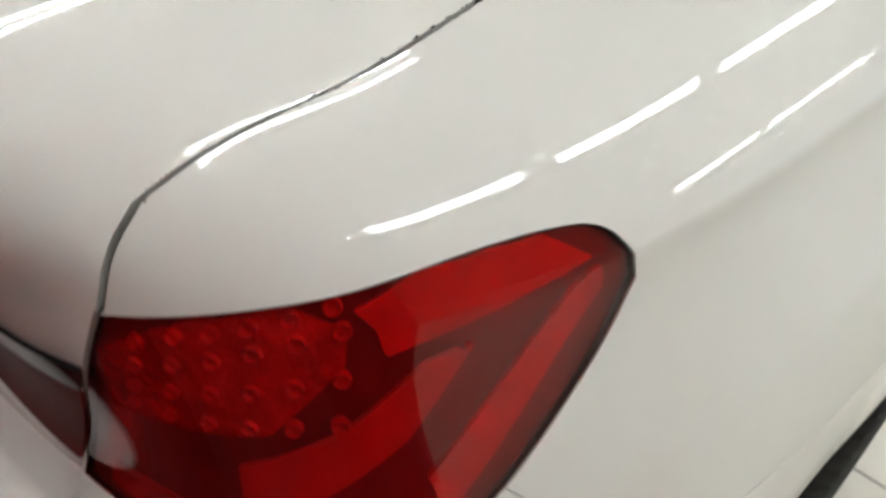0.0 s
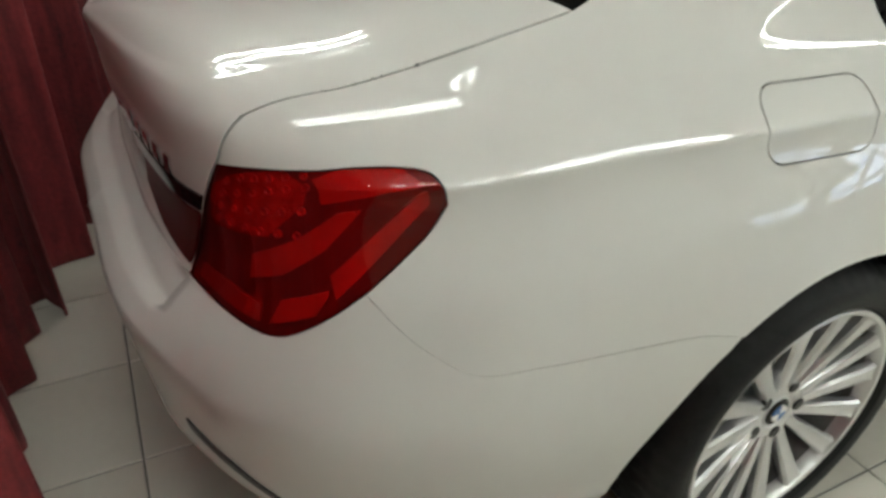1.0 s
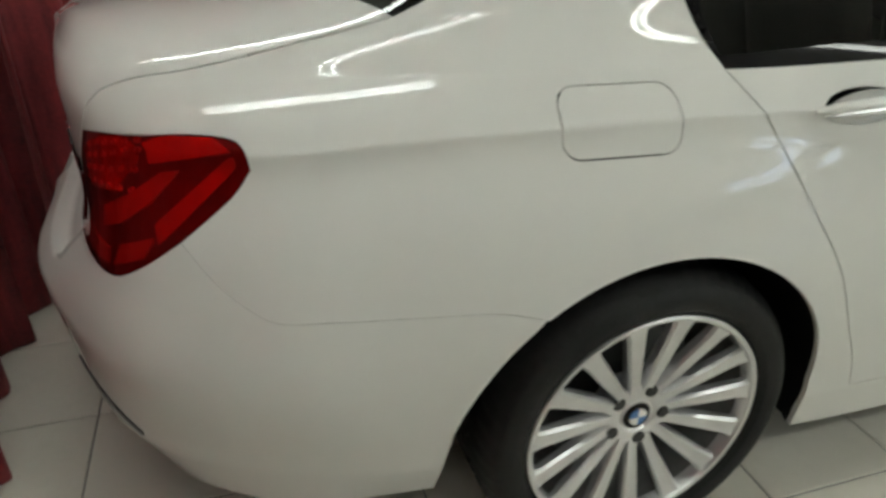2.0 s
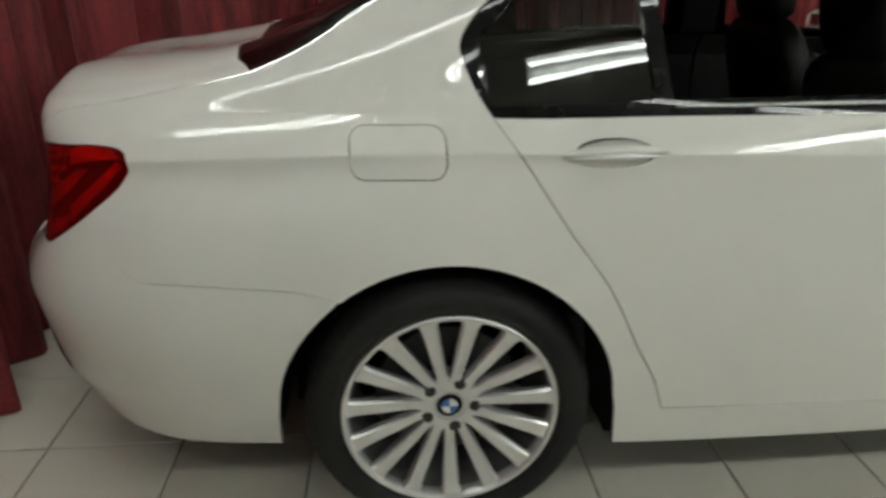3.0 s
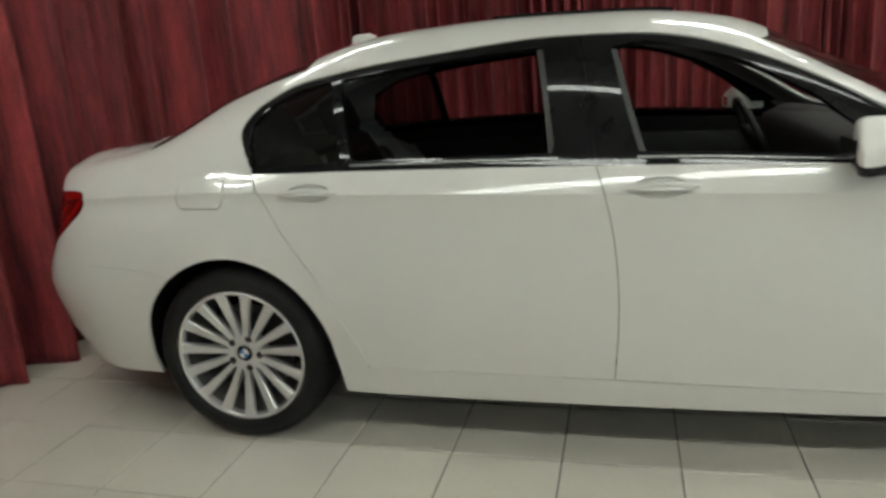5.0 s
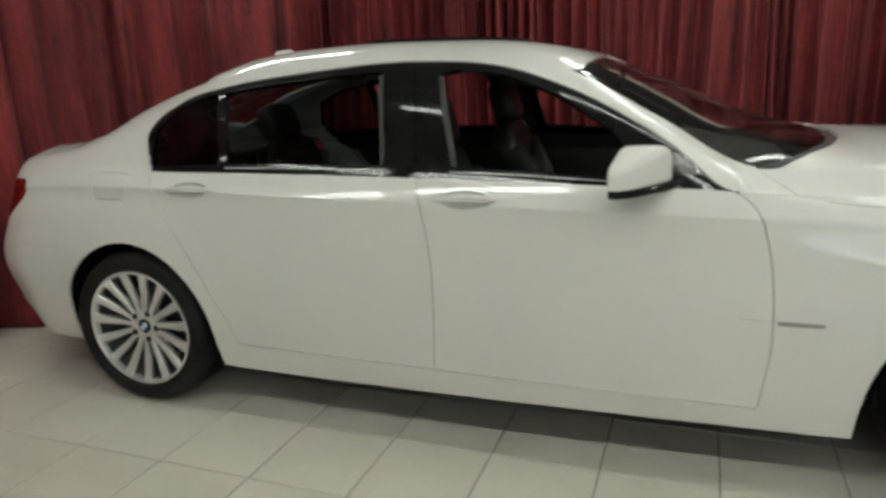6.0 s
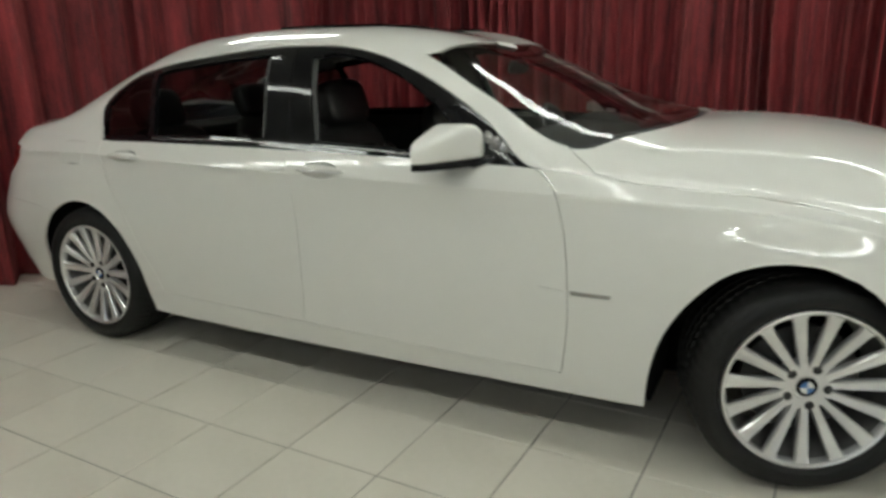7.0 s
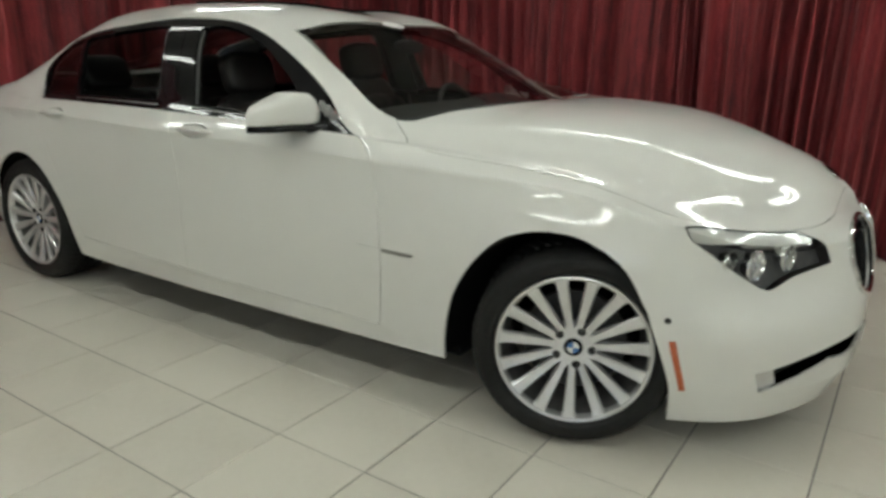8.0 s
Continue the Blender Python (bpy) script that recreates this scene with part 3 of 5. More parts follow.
def slab(name, x0, x1, y0, y1, z0, z1, mat, label, category):
    bm = bmesh.new()
    box(bm, x0, x1, y0, y1, z0, z1)
    return tagged(part(name, bm, mat, None, smooth=False), label, category, kind="structure")


floor = slab("floor", X0, X1, Y0, Y1, -0.20, -0.004, GROUT, "beige glazed tile floor with narrow grey joints", "floor")
slab("ceiling", X0, X1, Y0, Y1, HIGH, HIGH + 0.15, PLASTER, "plain pale ceiling of the hall", "ceiling")
slab("wall_north", X0, X1, Y1, Y1 + 0.15, 0, HIGH, PLASTER, "plain cream wall behind the red curtain", "wall")
slab("wall_west", X0 - 0.15, X0, Y0, Y1, 0, HIGH, PLASTER, "plain cream plastered end wall", "wall")
slab("wall_east", X1, X1 + 0.15, Y0, Y1, 0, HIGH, PLASTER, "plain cream plastered end wall", "wall")
slab("wall_south", X0, X1, Y0 - 0.15, Y0, 0, HIGH, PLASTER, "plain cream wall with daylight windows", "wall")


def window(name, x, w, z0, z1):
    """A low wide window of two by two panes."""
    t = thing(name, "small daylight window with a white frame in the wall", "window", (x, Y0, z0), kind="structure")
    h = z1 - z0
    for k in range(2):
        for r in range(2):
            bm = bmesh.new()
            box(bm, -w / 2 + k * w / 2 + 0.06, -0.06 + k * w / 2, 0.01, 0.025, r * h / 2 + 0.08, (r + 1) * h / 2 - 0.08)
            part("pane", bm, PANE, t, smooth=False)
    bm = bmesh.new()
    for k in range(3):
        box(bm, -w / 2, w / 2, 0.002, 0.05, h * k / 2 - (0 if k == 0 else .08 if k == 2 else .08), h * k / 2 + (.08 if k < 2 else 0), 0.004)
    for k in range(3):
        for r in range(2):
            box(bm, w * (k - 1) / 2 - (0 if k == 0 else .06), w * (k - 1) / 2 + (.06 if k < 2 else 0), 0.002, 0.05, r * h / 2 + .08, (r + 1) * h / 2 - .08, 0.004)
    part("window_frame", bm, PAPER, t)


for k, x in enumerate(WINDOWS):
    window("window_%d" % (k + 1), x, 1.25, 1.05, 1.95)


def ceiling_light(x, y, along, length=1.56):
    t = thing("ceiling_light", "white batten with two bright fluorescent tubes on the ceiling", "ceiling light", (x, y, HIGH), "lights on the ceiling")
    if along == "y":
        t.matrix_basis = pose(x, y, HIGH, 0, 0, 90)
    bm = bmesh.new()
    box(bm, -length / 2, length / 2, -0.09, 0.09, -0.05, -0.001, 0.008)
    part("housing", bm, PAPER, t)
    for k in (-0.055, 0.055):
        bm = bmesh.new()
        tube(bm, [(-length / 2 + 0.02, k, -0.075), (length / 2 - 0.02, k, -0.075)], 0.0105, 10)
        part("fluorescent_tube", bm, TUBE, t)


for y, columns in LIGHT_ROWS:
    for x in columns:
        ceiling_light(x, y, "x")


# ---------------------------------------------------------------- the red curtains
def curtain(points, first, last, name_label, seed, wide=1.0, depth=1.0, ruffle=1.0):
    """A pleated cloth along a line on the floor, hung from near the ceiling."""
    a = np.array(points, float)
    t = np.r_[0, np.cumsum(np.linalg.norm(np.diff(a, axis=0), axis=1))]
    q = np.arange(first, last, 0.008)
    p = glide(np.c_[t, a], q)
    d = np.gradient(p, axis=0)
    d /= np.linalg.norm(d, axis=1, keepdims=True)
    side = np.c_[d[:, 1], -d[:, 0]]
    rows = np.linspace(0.0, 1.0, 34)
    verts = []
    rnd = np.random.default_rng(seed)
    ph = rnd.uniform(0, 6.28, 8)
    warp = 0.10 * np.sin(q * 2.3 + ph[0]) + 0.06 * np.sin(q * 5.1 + ph[1])
    for h in rows:
        z = 0.006 + 0.005 * np.sin(q * 9 + ph[2]) + h * 2.42
        drift = warp + 0.035 * (1 - h) * np.sin(q * 3.7 + ph[3] + h * 2.0)
        u = (q + drift) * 2 * math.pi / wide
        deep = depth * wide ** .7 * (0.018 + 0.062 * np.abs(np.sin(q * 1.7 + ph[4]) * np.sin(q * 4.3 + ph[7]))) * (0.75 + 0.25 * (1 - h))
        fold = np.sin(u / 0.105)
        off = deep * (1.5 * fold + 0.5 * np.abs(fold) ** 3 * np.sign(fold)) + 0.5 * deep * ruffle * np.sin(u / 0.063 + ph[5] + 0.8 * h) + 0.022 * (1 - h) * np.sin(u / 0.61 + ph[6])
        slide = 0.55 * deep * ruffle * np.cos(u / 0.105 + 0.6)
        verts.append(np.c_[p + side * off[:, None] + d * slide[:, None], np.maximum(z, 0.004)])
    n, m = len(rows), len(q)
    verts = np.vstack(verts)
    faces = [(i * m + j, i * m + j + 1, (i + 1) * m + j + 1, (i + 1) * m + j) for i in range(n - 1) for j in range(m - 1)]
    me = bpy.data.meshes.new("curtain")
    me.from_pydata(verts.tolist(), [], faces)
    ob = place("curtain", me, VELVET, None, angle=80)
    thick = ob.modifiers.new("thick", "SOLIDIFY")
    thick.thickness = 0.004
    return tagged(ob, name_label, "curtain", "red curtains round the car")


LINE = [(-1.78, -2.6), (-1.64, -1.4), (-1.50, -0.6), (-1.43, -0.2), (-1.41, 0.1), (-1.40, 0.4), (-1.37, 0.62), (-1.28, 0.85), (-1.17, 1.08), (-1.0, 1.34), (-0.3, 1.62), (0.8, 1.80), (2.0, 1.95), (3.9, 2.20), (6.2, 2.50), (8.5, 2.75)]
CUTS = (0.0, 2.05, 3.35, 4.75, 6.3, 7.9, 9.4, 12.2)
for k in range(len(CUTS) - 1):
    curtain(LINE, CUTS[k] - (0.06 if k else 0), CUTS[k + 1] + 0.06, "dark red velvet curtain hanging in pleats to the tiled floor", 10 + k, 2.8 if k < 3 else 1.0, 0.42 if k < 3 else 1.0, 0.6 if k < 3 else 1.0)


# ---------------------------------------------------------------- the car
car = thing("car", "pearl white long saloon car with open windows on a tiled floor", "car", (1.6, 0, 0))
car.matrix_basis = pose(0, 0, 0)

REAR_GAP = [(.103, 1.02), (.16, .941), (.25, .803), (.35, .661), (.43, .503), (.485, .40), (.51, .325)]
MID_GAP = [(1.317, 1.018), (1.342, .93), (1.367, .80), (1.38, .66), (1.38, .50), (1.368, .314)]
FRONT_GAP = [(2.366, .985), (2.42, .935), (2.46, .82), (2.482, .66), (2.486, .506), (2.462, .284)]
REAR_ARCH = [(.408, .212), (.394, .340)] + [((.388 if k < 22 else .400) * math.cos(a), .340 + .392 * math.sin(a)) for k, a in ((k, math.pi * k / 44) for k in range(1, 44))] + [(-.404, .340), (-.412, .225)]
FRONT_ARCH = [(2.74, .205), (2.752, .33), (2.79, .472), (2.87, .605), (2.98, .706), (3.09, .742), (3.22, .737), (3.37, .656), (3.45, .524), (3.49, .38), (3.513, .24), (3.517, .13)]
SIDEWAYS = (-.55, -.8, .15)
LAMP_LOW = on_body([(-.793, -.762, .812), (-.746, -.780, .857), (-.713, -.784, .887), (-.686, -.780, .919)], SIDEWAYS, 24)
LAMP_TOP = on_body([(-.686, -.780, .919), (-.687, -.773, .940), (-.702, -.766, .959), (-.728, -.746, .965), (-.769, -.715, .965), (-.825, -.684, .960), (-.883, -.632, .954), (-.922, -.577, .946)], SIDEWAYS, 60)
LAMP_FOOT = on_body([(-.974, -.482, .735), (-.950, -.575, .737), (-.926, -.640, .737), (-.912, -.680, .738), (-.895, -.706, .742), (-.870, -.726, .757), (-.83, -.748, .784), (-.793, -.762, .812)], SIDEWAYS, 50)
LAMP_IN = on_body([(-.922, -.577, .946), (-.944, -.553, .888), (-.962, -.520, .81), (-.974, -.482, .735)], SIDEWAYS, 30)
LAMP_TOP[0], LAMP_FOOT[-1] = LAMP_LOW[-1], LAMP_LOW[0]
LAMP_IN[0], LAMP_IN[-1] = LAMP_TOP[-1], LAMP_FOOT[0]
SEAM = [(-.245, .655), (-.30, .672), (-.44, .684), (-.58, .692), (-.68, .700), (-.725, .728), (LAMP_LOW[0][0], float(look_up(TABLE, *np.array(LAMP_LOW[:1]).T)[0][2]))]
TRUNK_FOOT = [(-1.6, 3.0), (-1.3, 3.0), LAMP_FOOT[0]]
TRUNK_GAP = [LAMP_TOP[-1]] + on_body([(-.922, -.577, .946), (-.922, -.592, .975), (-.916, -.601, 1.001), (-.902, -.606, 1.022), (-.878, -.612, 1.037), (-.845, -.619, 1.045), (-.763, -.634, 1.050), (-.693, -.640, 1.058), (-.6, -.638, 1.066), (-.5, -.640, 1.082), (-.42, -.650, 1.105)], (-.45, -.5, .55), 130, 3)[1:]
GAP_END = TRUNK_GAP[-1]
REAR_GLASS = [GAP_END, (-.33, GAP_END[1] + .14), (-.1, 6.88), (.15, 7.0), (.27, 7.0)]
WINDOW_TOP = [(.43, 6.0), (.8, 6.0), (1.25, 6.0), (1.6, 6.0), (1.94, 6.0), (2.19, 6.0), (2.375, 5.02)]
WINDOW_REAR = [(.43, 6.0), (.22, 6.0), (.10, 5.98), (.045, 5.75), (.06, 5.35), (.103, 5.0)]
HOOD_SIDE = [(2.43, 6.93), (2.51, 6.33), (2.56, 5.6), (2.64, 4.98), (2.80, 4.9), (3.05, 5.0), (3.3, 5.0), (3.5, 4.78), (3.59, 4.75)]
HL_TOP = [(3.59, 4.75), (3.70, 4.95), (3.85, 5.12)]
HL_FOOT = [(3.53, 3.83), (3.59, 3.58), (3.66, 3.21), (3.74, 2.88), (3.82, 3.22), (3.95, 3.50)]
HL_IN = [(3.95, 3.50), (3.94, 4.0), (3.92, 4.46), (3.85, 5.12)]
HOOD_NOSE = [(3.85, 5.12), (3.93, 5.25), (4.05, 5.8), (4.2, 6.6), (4.32, 7.1), (4.45, 7.25)]
A_PILLAR = [(2.42, 7.0), (2.29, 6.93), (2.17, 6.85), (2.05, 6.76), (1.93, 6.70), (1.82, 6.68)]
ROOF_FRONT = [(1.82, 6.68), (1.855, 7.0), (1.885, 7.4), (1.89, 8.0)]
SCREEN_FOOT = [(2.42, 7.0), (2.54, 7.12), (2.63, 7.29), (2.70, 7.6), (2.72, 8.0)]


def rounded(x0, x1, z0, z1, r, lean=0.0):
    pts = []
    for cx, cz, a0 in ((x1 - r, z1 - r, 0), (x0 + r, z1 - r, 90), (x0 + r, z0 + r, 180), (x1 - r, z0 + r, 270)):
        for k in range(6):
            a = radians(a0 + 18 * k)
            z = cz + r * math.sin(a)
            pts.append((cx + r * math.cos(a) + lean * (z - z0), z))
    return pts + pts[:1]


def oval(cx, cz, rx, rz, n=28):
    return [(cx + rx * math.cos(2 * math.pi * k / n), cz + rz * math.sin(2 * math.pi * k / n)) for k in range(n + 1)]


FLAP = rounded(-.202, -.001, .906, 1.010, .030)
CUPS = {"rear": (.347, .955), "front": (1.504, .950)}

body_part("quarter_panel", [
    ([(.408, .212), (.51, .209)], "z", "edge"), ([(.51, .209), (.51, .325)], "z", "join"), (REAR_GAP[::-1], "z", "seam", 1),
    (WINDOW_REAR[::-1], "v", "edge", 1), ([(.43, 6.0), (.43, 7.0)], "v", "join"), ([(.43, 7.0), (.27, 7.0)], "v", "join"),
    (REAR_GLASS[::-1], "v", "edge", 1), (TRUNK_GAP[::-1], "v", "seam"), (LAMP_TOP[::-1], "v", "hair"), (LAMP_LOW[::-1], "v", "hair"),
    (SEAM[::-1], "z", "hair", 1), ([a for a in REAR_ARCH if a[0] > -.245][::-1], "z", "edge")], PAINT, car, holes=[[(FLAP, "z", "seam")]], detail=4)
flaps = body_part("fuel_flap", [(FLAP, "z", "seam")], PAINT, car, sides="r")
rear_doors = body_part("rear_door", [
    (REAR_GAP, "z", "seam", 1), ([(.51, .325), (1.368, .314)], "z", "seam"), (MID_GAP[::-1], "z", "seam", 1), ([(1.317, 5.0), (.7, 5.0), (.103, 5.0)], "v", "edge")],
    PAINT, car, holes=[[(oval(*CUPS["rear"], .085, .030), "z", "edge")]])
front_doors = body_part("front_door", [
    (MID_GAP, "z", "seam", 1), ([(1.368, .314), (2.462, .284)], "z", "seam"), (FRONT_GAP[::-1], "z", "seam", 1), ([(2.366, 5.0), (1.8, 5.0), (1.317, 5.0)], "v", "edge")],
    PAINT, car, holes=[[(oval(*CUPS["front"], .085, .030), "z", "edge")]])
body_part("sill", [([(.51, .209), (1.4, .206), (2.462, .204)], "z", "edge"), ([(2.462, .204), (2.462, .284)], "z", "join"), ([(2.462, .284), (1.368, .314), (.51, .325)], "z", "seam"), ([(.51, .325), (.51, .209)], "z", "join")], PAINT, car)
fenders = body_part("front_fender", [
    ([(2.366, 5.0), (2.42, 7.0)], "v", "join"), ([(2.42, 7.0), (2.43, 6.93)], "v", "edge"), (HOOD_SIDE, "v", "seam", 1), ([(3.59, 4.75), (3.55, 4.5), (3.515, 4.2), (3.53, 3.83)], "v", "seam", 1),
    ([(3.53, 3.83), (3.45, 2.12)], "v", "join"), (FRONT_ARCH[:9][::-1], "z", "edge", 1), ([(2.74, .205), (2.462, .204)], "z", "edge"), ([(2.462, .204), (2.462, .284)], "z", "join"), (FRONT_GAP[::-1], "z", "seam", 1)], PAINT, car)
body_part("roof_rail", [([(.43, 7.0), (1.855, 7.0)], "v", "join"), (ROOF_FRONT[:2][::-1], "v", "edge"), (A_PILLAR[::-1], "v", "edge", 1), ([(2.42, 7.0), (2.366, 5.02)], "v", "join"), (WINDOW_TOP[::-1], "v", "edge", 1), ([(.43, 6.0), (.43, 7.0)], "v", "join")], PAINT, car)
body_part("roof", [([(.27, 7.0), (1.855, 7.0)], "v", "join"), (ROOF_FRONT[1:], "v", "edge", 1), ([(1.89, 8.0), (.32, 8.0)], "v", "join"), ([(.32, 8.0), (.30, 7.5), (.27, 7.0)], "v", "edge", 1)], PAINT, car, sides="b")
body_part("trunk_lid", [
    (TRUNK_GAP, "v", "seam"), ([GAP_END, (-.45, 6.85), (-.485, 7.4), (-.49, 8.0)], "v", "edge", 1), ([(-.49, 8.0), (-1.6, 8.0)], "v", "join"), ([(-1.6, 8.0), (-1.6, 3.0)], "v", "join"),
    (TRUNK_FOOT, "v", "seam"), (LAMP_IN[::-1], "v", "seam")], PAINT, car, sides="b", detail=4, gap=0.0034, flange=0.022)
body_part("hood", [(HOOD_SIDE, "v", "seam", 1), (HL_TOP, "v", "seam", 1), (HOOD_NOSE, "v", "seam", 1), ([(4.45, 7.25), (4.45, 8.0)], "v", "join"), ([(4.45, 8.0), (2.76, 8.0)], "v", "join"),
    ([(2.76, 8.0), (2.74, 7.6), (2.68, 7.29), (2.59, 7.12), (2.43, 6.93)], "v", "edge", 1)], PAINT, car, sides="b")
SLOT = [(-1.13, 1.42), (-1.03, 1.30), (-.95, 1.12), (-.95, 1.06), (-1.03, 1.20), (-1.13, 1.31)]
rear_bumper = body_part("rear_bumper", [
    (SEAM, "z", "hair", 1), (LAMP_FOOT[::-1], "v", "hair"), (TRUNK_FOOT[::-1], "v", "seam"), ([(-1.6, 3.0), (-1.6, 0)], "v", "join"), ([(-1.6, 0), (-.41, 0)], "v", "edge"), ([a for a in REAR_ARCH if a[0] < -.245][::-1], "z", "edge")],
    PAINT, car, sides="b")[0]
KIDNEY = [(4.075, 2.75), (4.045, 3.3), (4.055, 4.0), (4.11, 4.7), (4.20, 5.15), (4.30, 5.25), (4.36, 4.9), (4.375, 3.8), (4.37, 3.0), (4.32, 2.6), (4.20, 2.5), (4.12, 2.58), (4.075, 2.75)]
SLIT = [(3.745, 1.32), (3.81, 1.38), (3.90, 1.52), (4.0, 1.66), (4.10, 1.75), (4.45, 1.8), (4.45, 1.35), (4.10, 1.35), (4.0, 1.38), (3.90, 1.2), (3.765, .97), (3.745, 1.32)]
front_bumper = body_part("front_bumper", [
    ([(3.45, 2.12), (3.53, 3.83)], "v", "join"), (HL_FOOT, "v", "seam", 1), (HL_IN, "v", "seam", 1),
    (HOOD_NOSE, "v", "seam", 1), ([(4.45, 7.25), (4.45, 1.8)], "v", "join"), (SLIT[:6][::-1], "v", "edge"), ([SLIT[0], SLIT[10]], "v", "edge"),
    ([SLIT[10], (3.77, 0)], "v", "join"), ([(3.77, 0), (3.517, 0)], "v", "edge"), (FRONT_ARCH[8:][::-1], "z", "edge", 1)],
    PAINT, car, sides="b", holes=[[(KIDNEY, "v", "edge", 1)]])[0]
body_part("bumper_lip", [(SLIT[6:11], "v", "edge"), ([SLIT[10], (3.77, 0)], "v", "join"), ([(3.77, 0), (4.45, 0)], "v", "edge"), ([(4.45, 0), (4.45, 1.35)], "v", "join")], PAINT, car, sides="b")

# glass
WS = [(ROOF_FRONT, "v", "edge", 1), ([(1.89, 8.0), (2.72, 8.0)], "v", "join"), (SCREEN_FOOT[::-1], "v", "edge", 1), (A_PILLAR, "v", "edge", 1)]
body_part("windscreen", WS, SCREEN, car, "clear tinted windscreen", sides="b", lift=-0.004, flange=0)
body_part("cowl", [(SCREEN_FOOT, "v", "edge", 1), ([(2.72, 8.0), (2.78, 8.0)], "v", "join"), ([(2.78, 8.0), (2.76, 7.6), (2.70, 7.29), (2.61, 7.12), (2.43, 6.93)], "v", "edge", 1), ([(2.43, 6.93), (2.42, 7.0)], "v", "edge")], BLACK_TRIM, car, sides="b", lift=-0.012, flange=0)
body_part("rear_window", [([GAP_END, (-.45, 6.85), (-.485, 7.4), (-.49, 8.0)], "v", "edge", 1), ([(-.49, 8.0), (.32, 8.0)], "v", "join"), ([(.32, 8.0), (.30, 7.5), (.27, 7.0)], "v", "edge", 1), (REAR_GLASS[::-1], "v", "edge", 1)], TINTED, car, "dark tinted rear window", sides="b", lift=-0.004, flange=0)

# window frames, with the openings of the lowered windows
Q_HOLE = [(.105, 5.10), (.078, 5.4), (.085, 5.72), (.16, 5.88), (.28, 5.90), (.405, 5.92), (.452, 5.10), (.105, 5.10)]
R_HOLE = [(.488, 5.10), (.443, 5.90), (.8, 5.90), (1.152, 5.88), (1.19, 5.10), (.488, 5.10)]
F_HOLE = [(1.445, 5.10), (1.395, 5.50), (1.365, 5.84), (1.45, 5.91), (1.6, 5.90), (1.78, 5.86), (1.95, 5.72), (2.08, 5.45), (2.16, 5.10), (1.445, 5.10)]
body_part("window_frame", [(WINDOW_REAR, "v", "edge", 1), ([(.103, 5.0), (1.317, 5.0)], "v", "edge"), ([(1.317, 5.0), (1.295, 5.5), (1.265, 6.0)], "v", "seam"), ([(1.265, 6.0), (.8, 6.0), (.43, 6.0)], "v", "edge")],
    BLACK_GLOSS, rear_doors, "gloss black window frame", lift=-0.005, holes=[[(Q_HOLE, "v", "edge")], [(R_HOLE, "v", "edge")]], flange=0.02)
body_part("window_frame", [([(1.317, 5.0), (2.366, 5.0)], "v", "edge"), ([(2.366, 5.0), (2.19, 6.0), (1.94, 6.0), (1.6, 6.0), (1.265, 6.0)], "v", "edge"), ([(1.265, 6.0), (1.295, 5.5), (1.317, 5.0)], "v", "seam")],
    BLACK_GLOSS, front_doors, "gloss black window frame", lift=-0.005, holes=[[(F_HOLE, "v", "edge")]], flange=0.02)
body_part("quarter_glass", [(Q_HOLE, "v", "edge")], TINTED, rear_doors, "dark tinted fixed glass", lift=-0.012, flange=0, flat=True)
for doors, a, b in ((rear_doors, .49, 1.20), (front_doors, 1.44, 2.2)):
    body_part("belt_strip", [([(a, 5.05), (b, 5.05)], "v", "edge"), ([(b, 5.05), (b, 5.066)], "v", "edge"), ([(b, 5.066), (a, 5.066)], "v", "edge"), ([(a, 5.066), (a, 5.05)], "v", "edge")], SATIN, doors, "thin bright belt strip", lift=0.001, flange=0.004)

for doors, pts in ((front_doors, [(1.445, 5.10), (1.395, 5.50), (1.365, 5.84)]), (rear_doors, [(1.19, 5.10), (1.172, 5.50), (1.152, 5.88)])):
    sgn = 1 if pts[0][0] > 1.3 else -1
    body_part("window_channel", [(pts, "v", "edge"), ([pts[-1], (pts[-1][0] + .020 * sgn, pts[-1][1] - .01)], "v", "edge"), ([(p[0] + .020 * sgn, p[1] - (.01 if k == 0 else 0)) for k, p in enumerate(pts[::-1])], "v", "edge"), ([(pts[0][0] + .020 * sgn, pts[0][1]), pts[0]], "v", "edge")], CHANNEL, doors, "grey window channel", lift=-0.012, flange=0.01)

# the cabin's inside faces
for doors, a, b in ((rear_doors, .15, 1.33), (front_doors, 1.345, 2.37)):
    body_part("door_card", [([(a, 5.06), (b, 5.06)], "v", "edge"), ([(b, 5.06), (b, 1.2)], "v", "edge"), ([(b, 1.2), (max(a, .5), 1.2)], "v", "edge"), ([(max(a, .5), 1.2), (a, 5.06)], "v", "edge")], CABIN, doors, "black inner door card", lift=-0.07, flange=-0.05)
body_part("headliner", [([(.30, 6.6), (1.80, 6.6)], "v", "edge"), ([(1.80, 6.6), (1.84, 8.0)], "v", "edge"), ([(1.84, 8.0), (.34, 8.0)], "v", "join"), ([(.34, 8.0), (.30, 6.6)], "v", "edge")], LINING, car, "grey fabric headliner", sides="b", lift=-0.035, flange=0)
body_part("pillar_trim", [([(1.55, 7.0), (2.40, 7.0)], "v", "edge"), ([(2.40, 7.0), (2.35, 6.1), (2.19, 6.0), (1.94, 6.0), (1.55, 6.0)], "v", "edge"), ([(1.55, 6.0), (1.55, 7.0)], "v", "edge")], LINING, car, "grey windscreen pillar trim", lift=-0.03, flange=0)
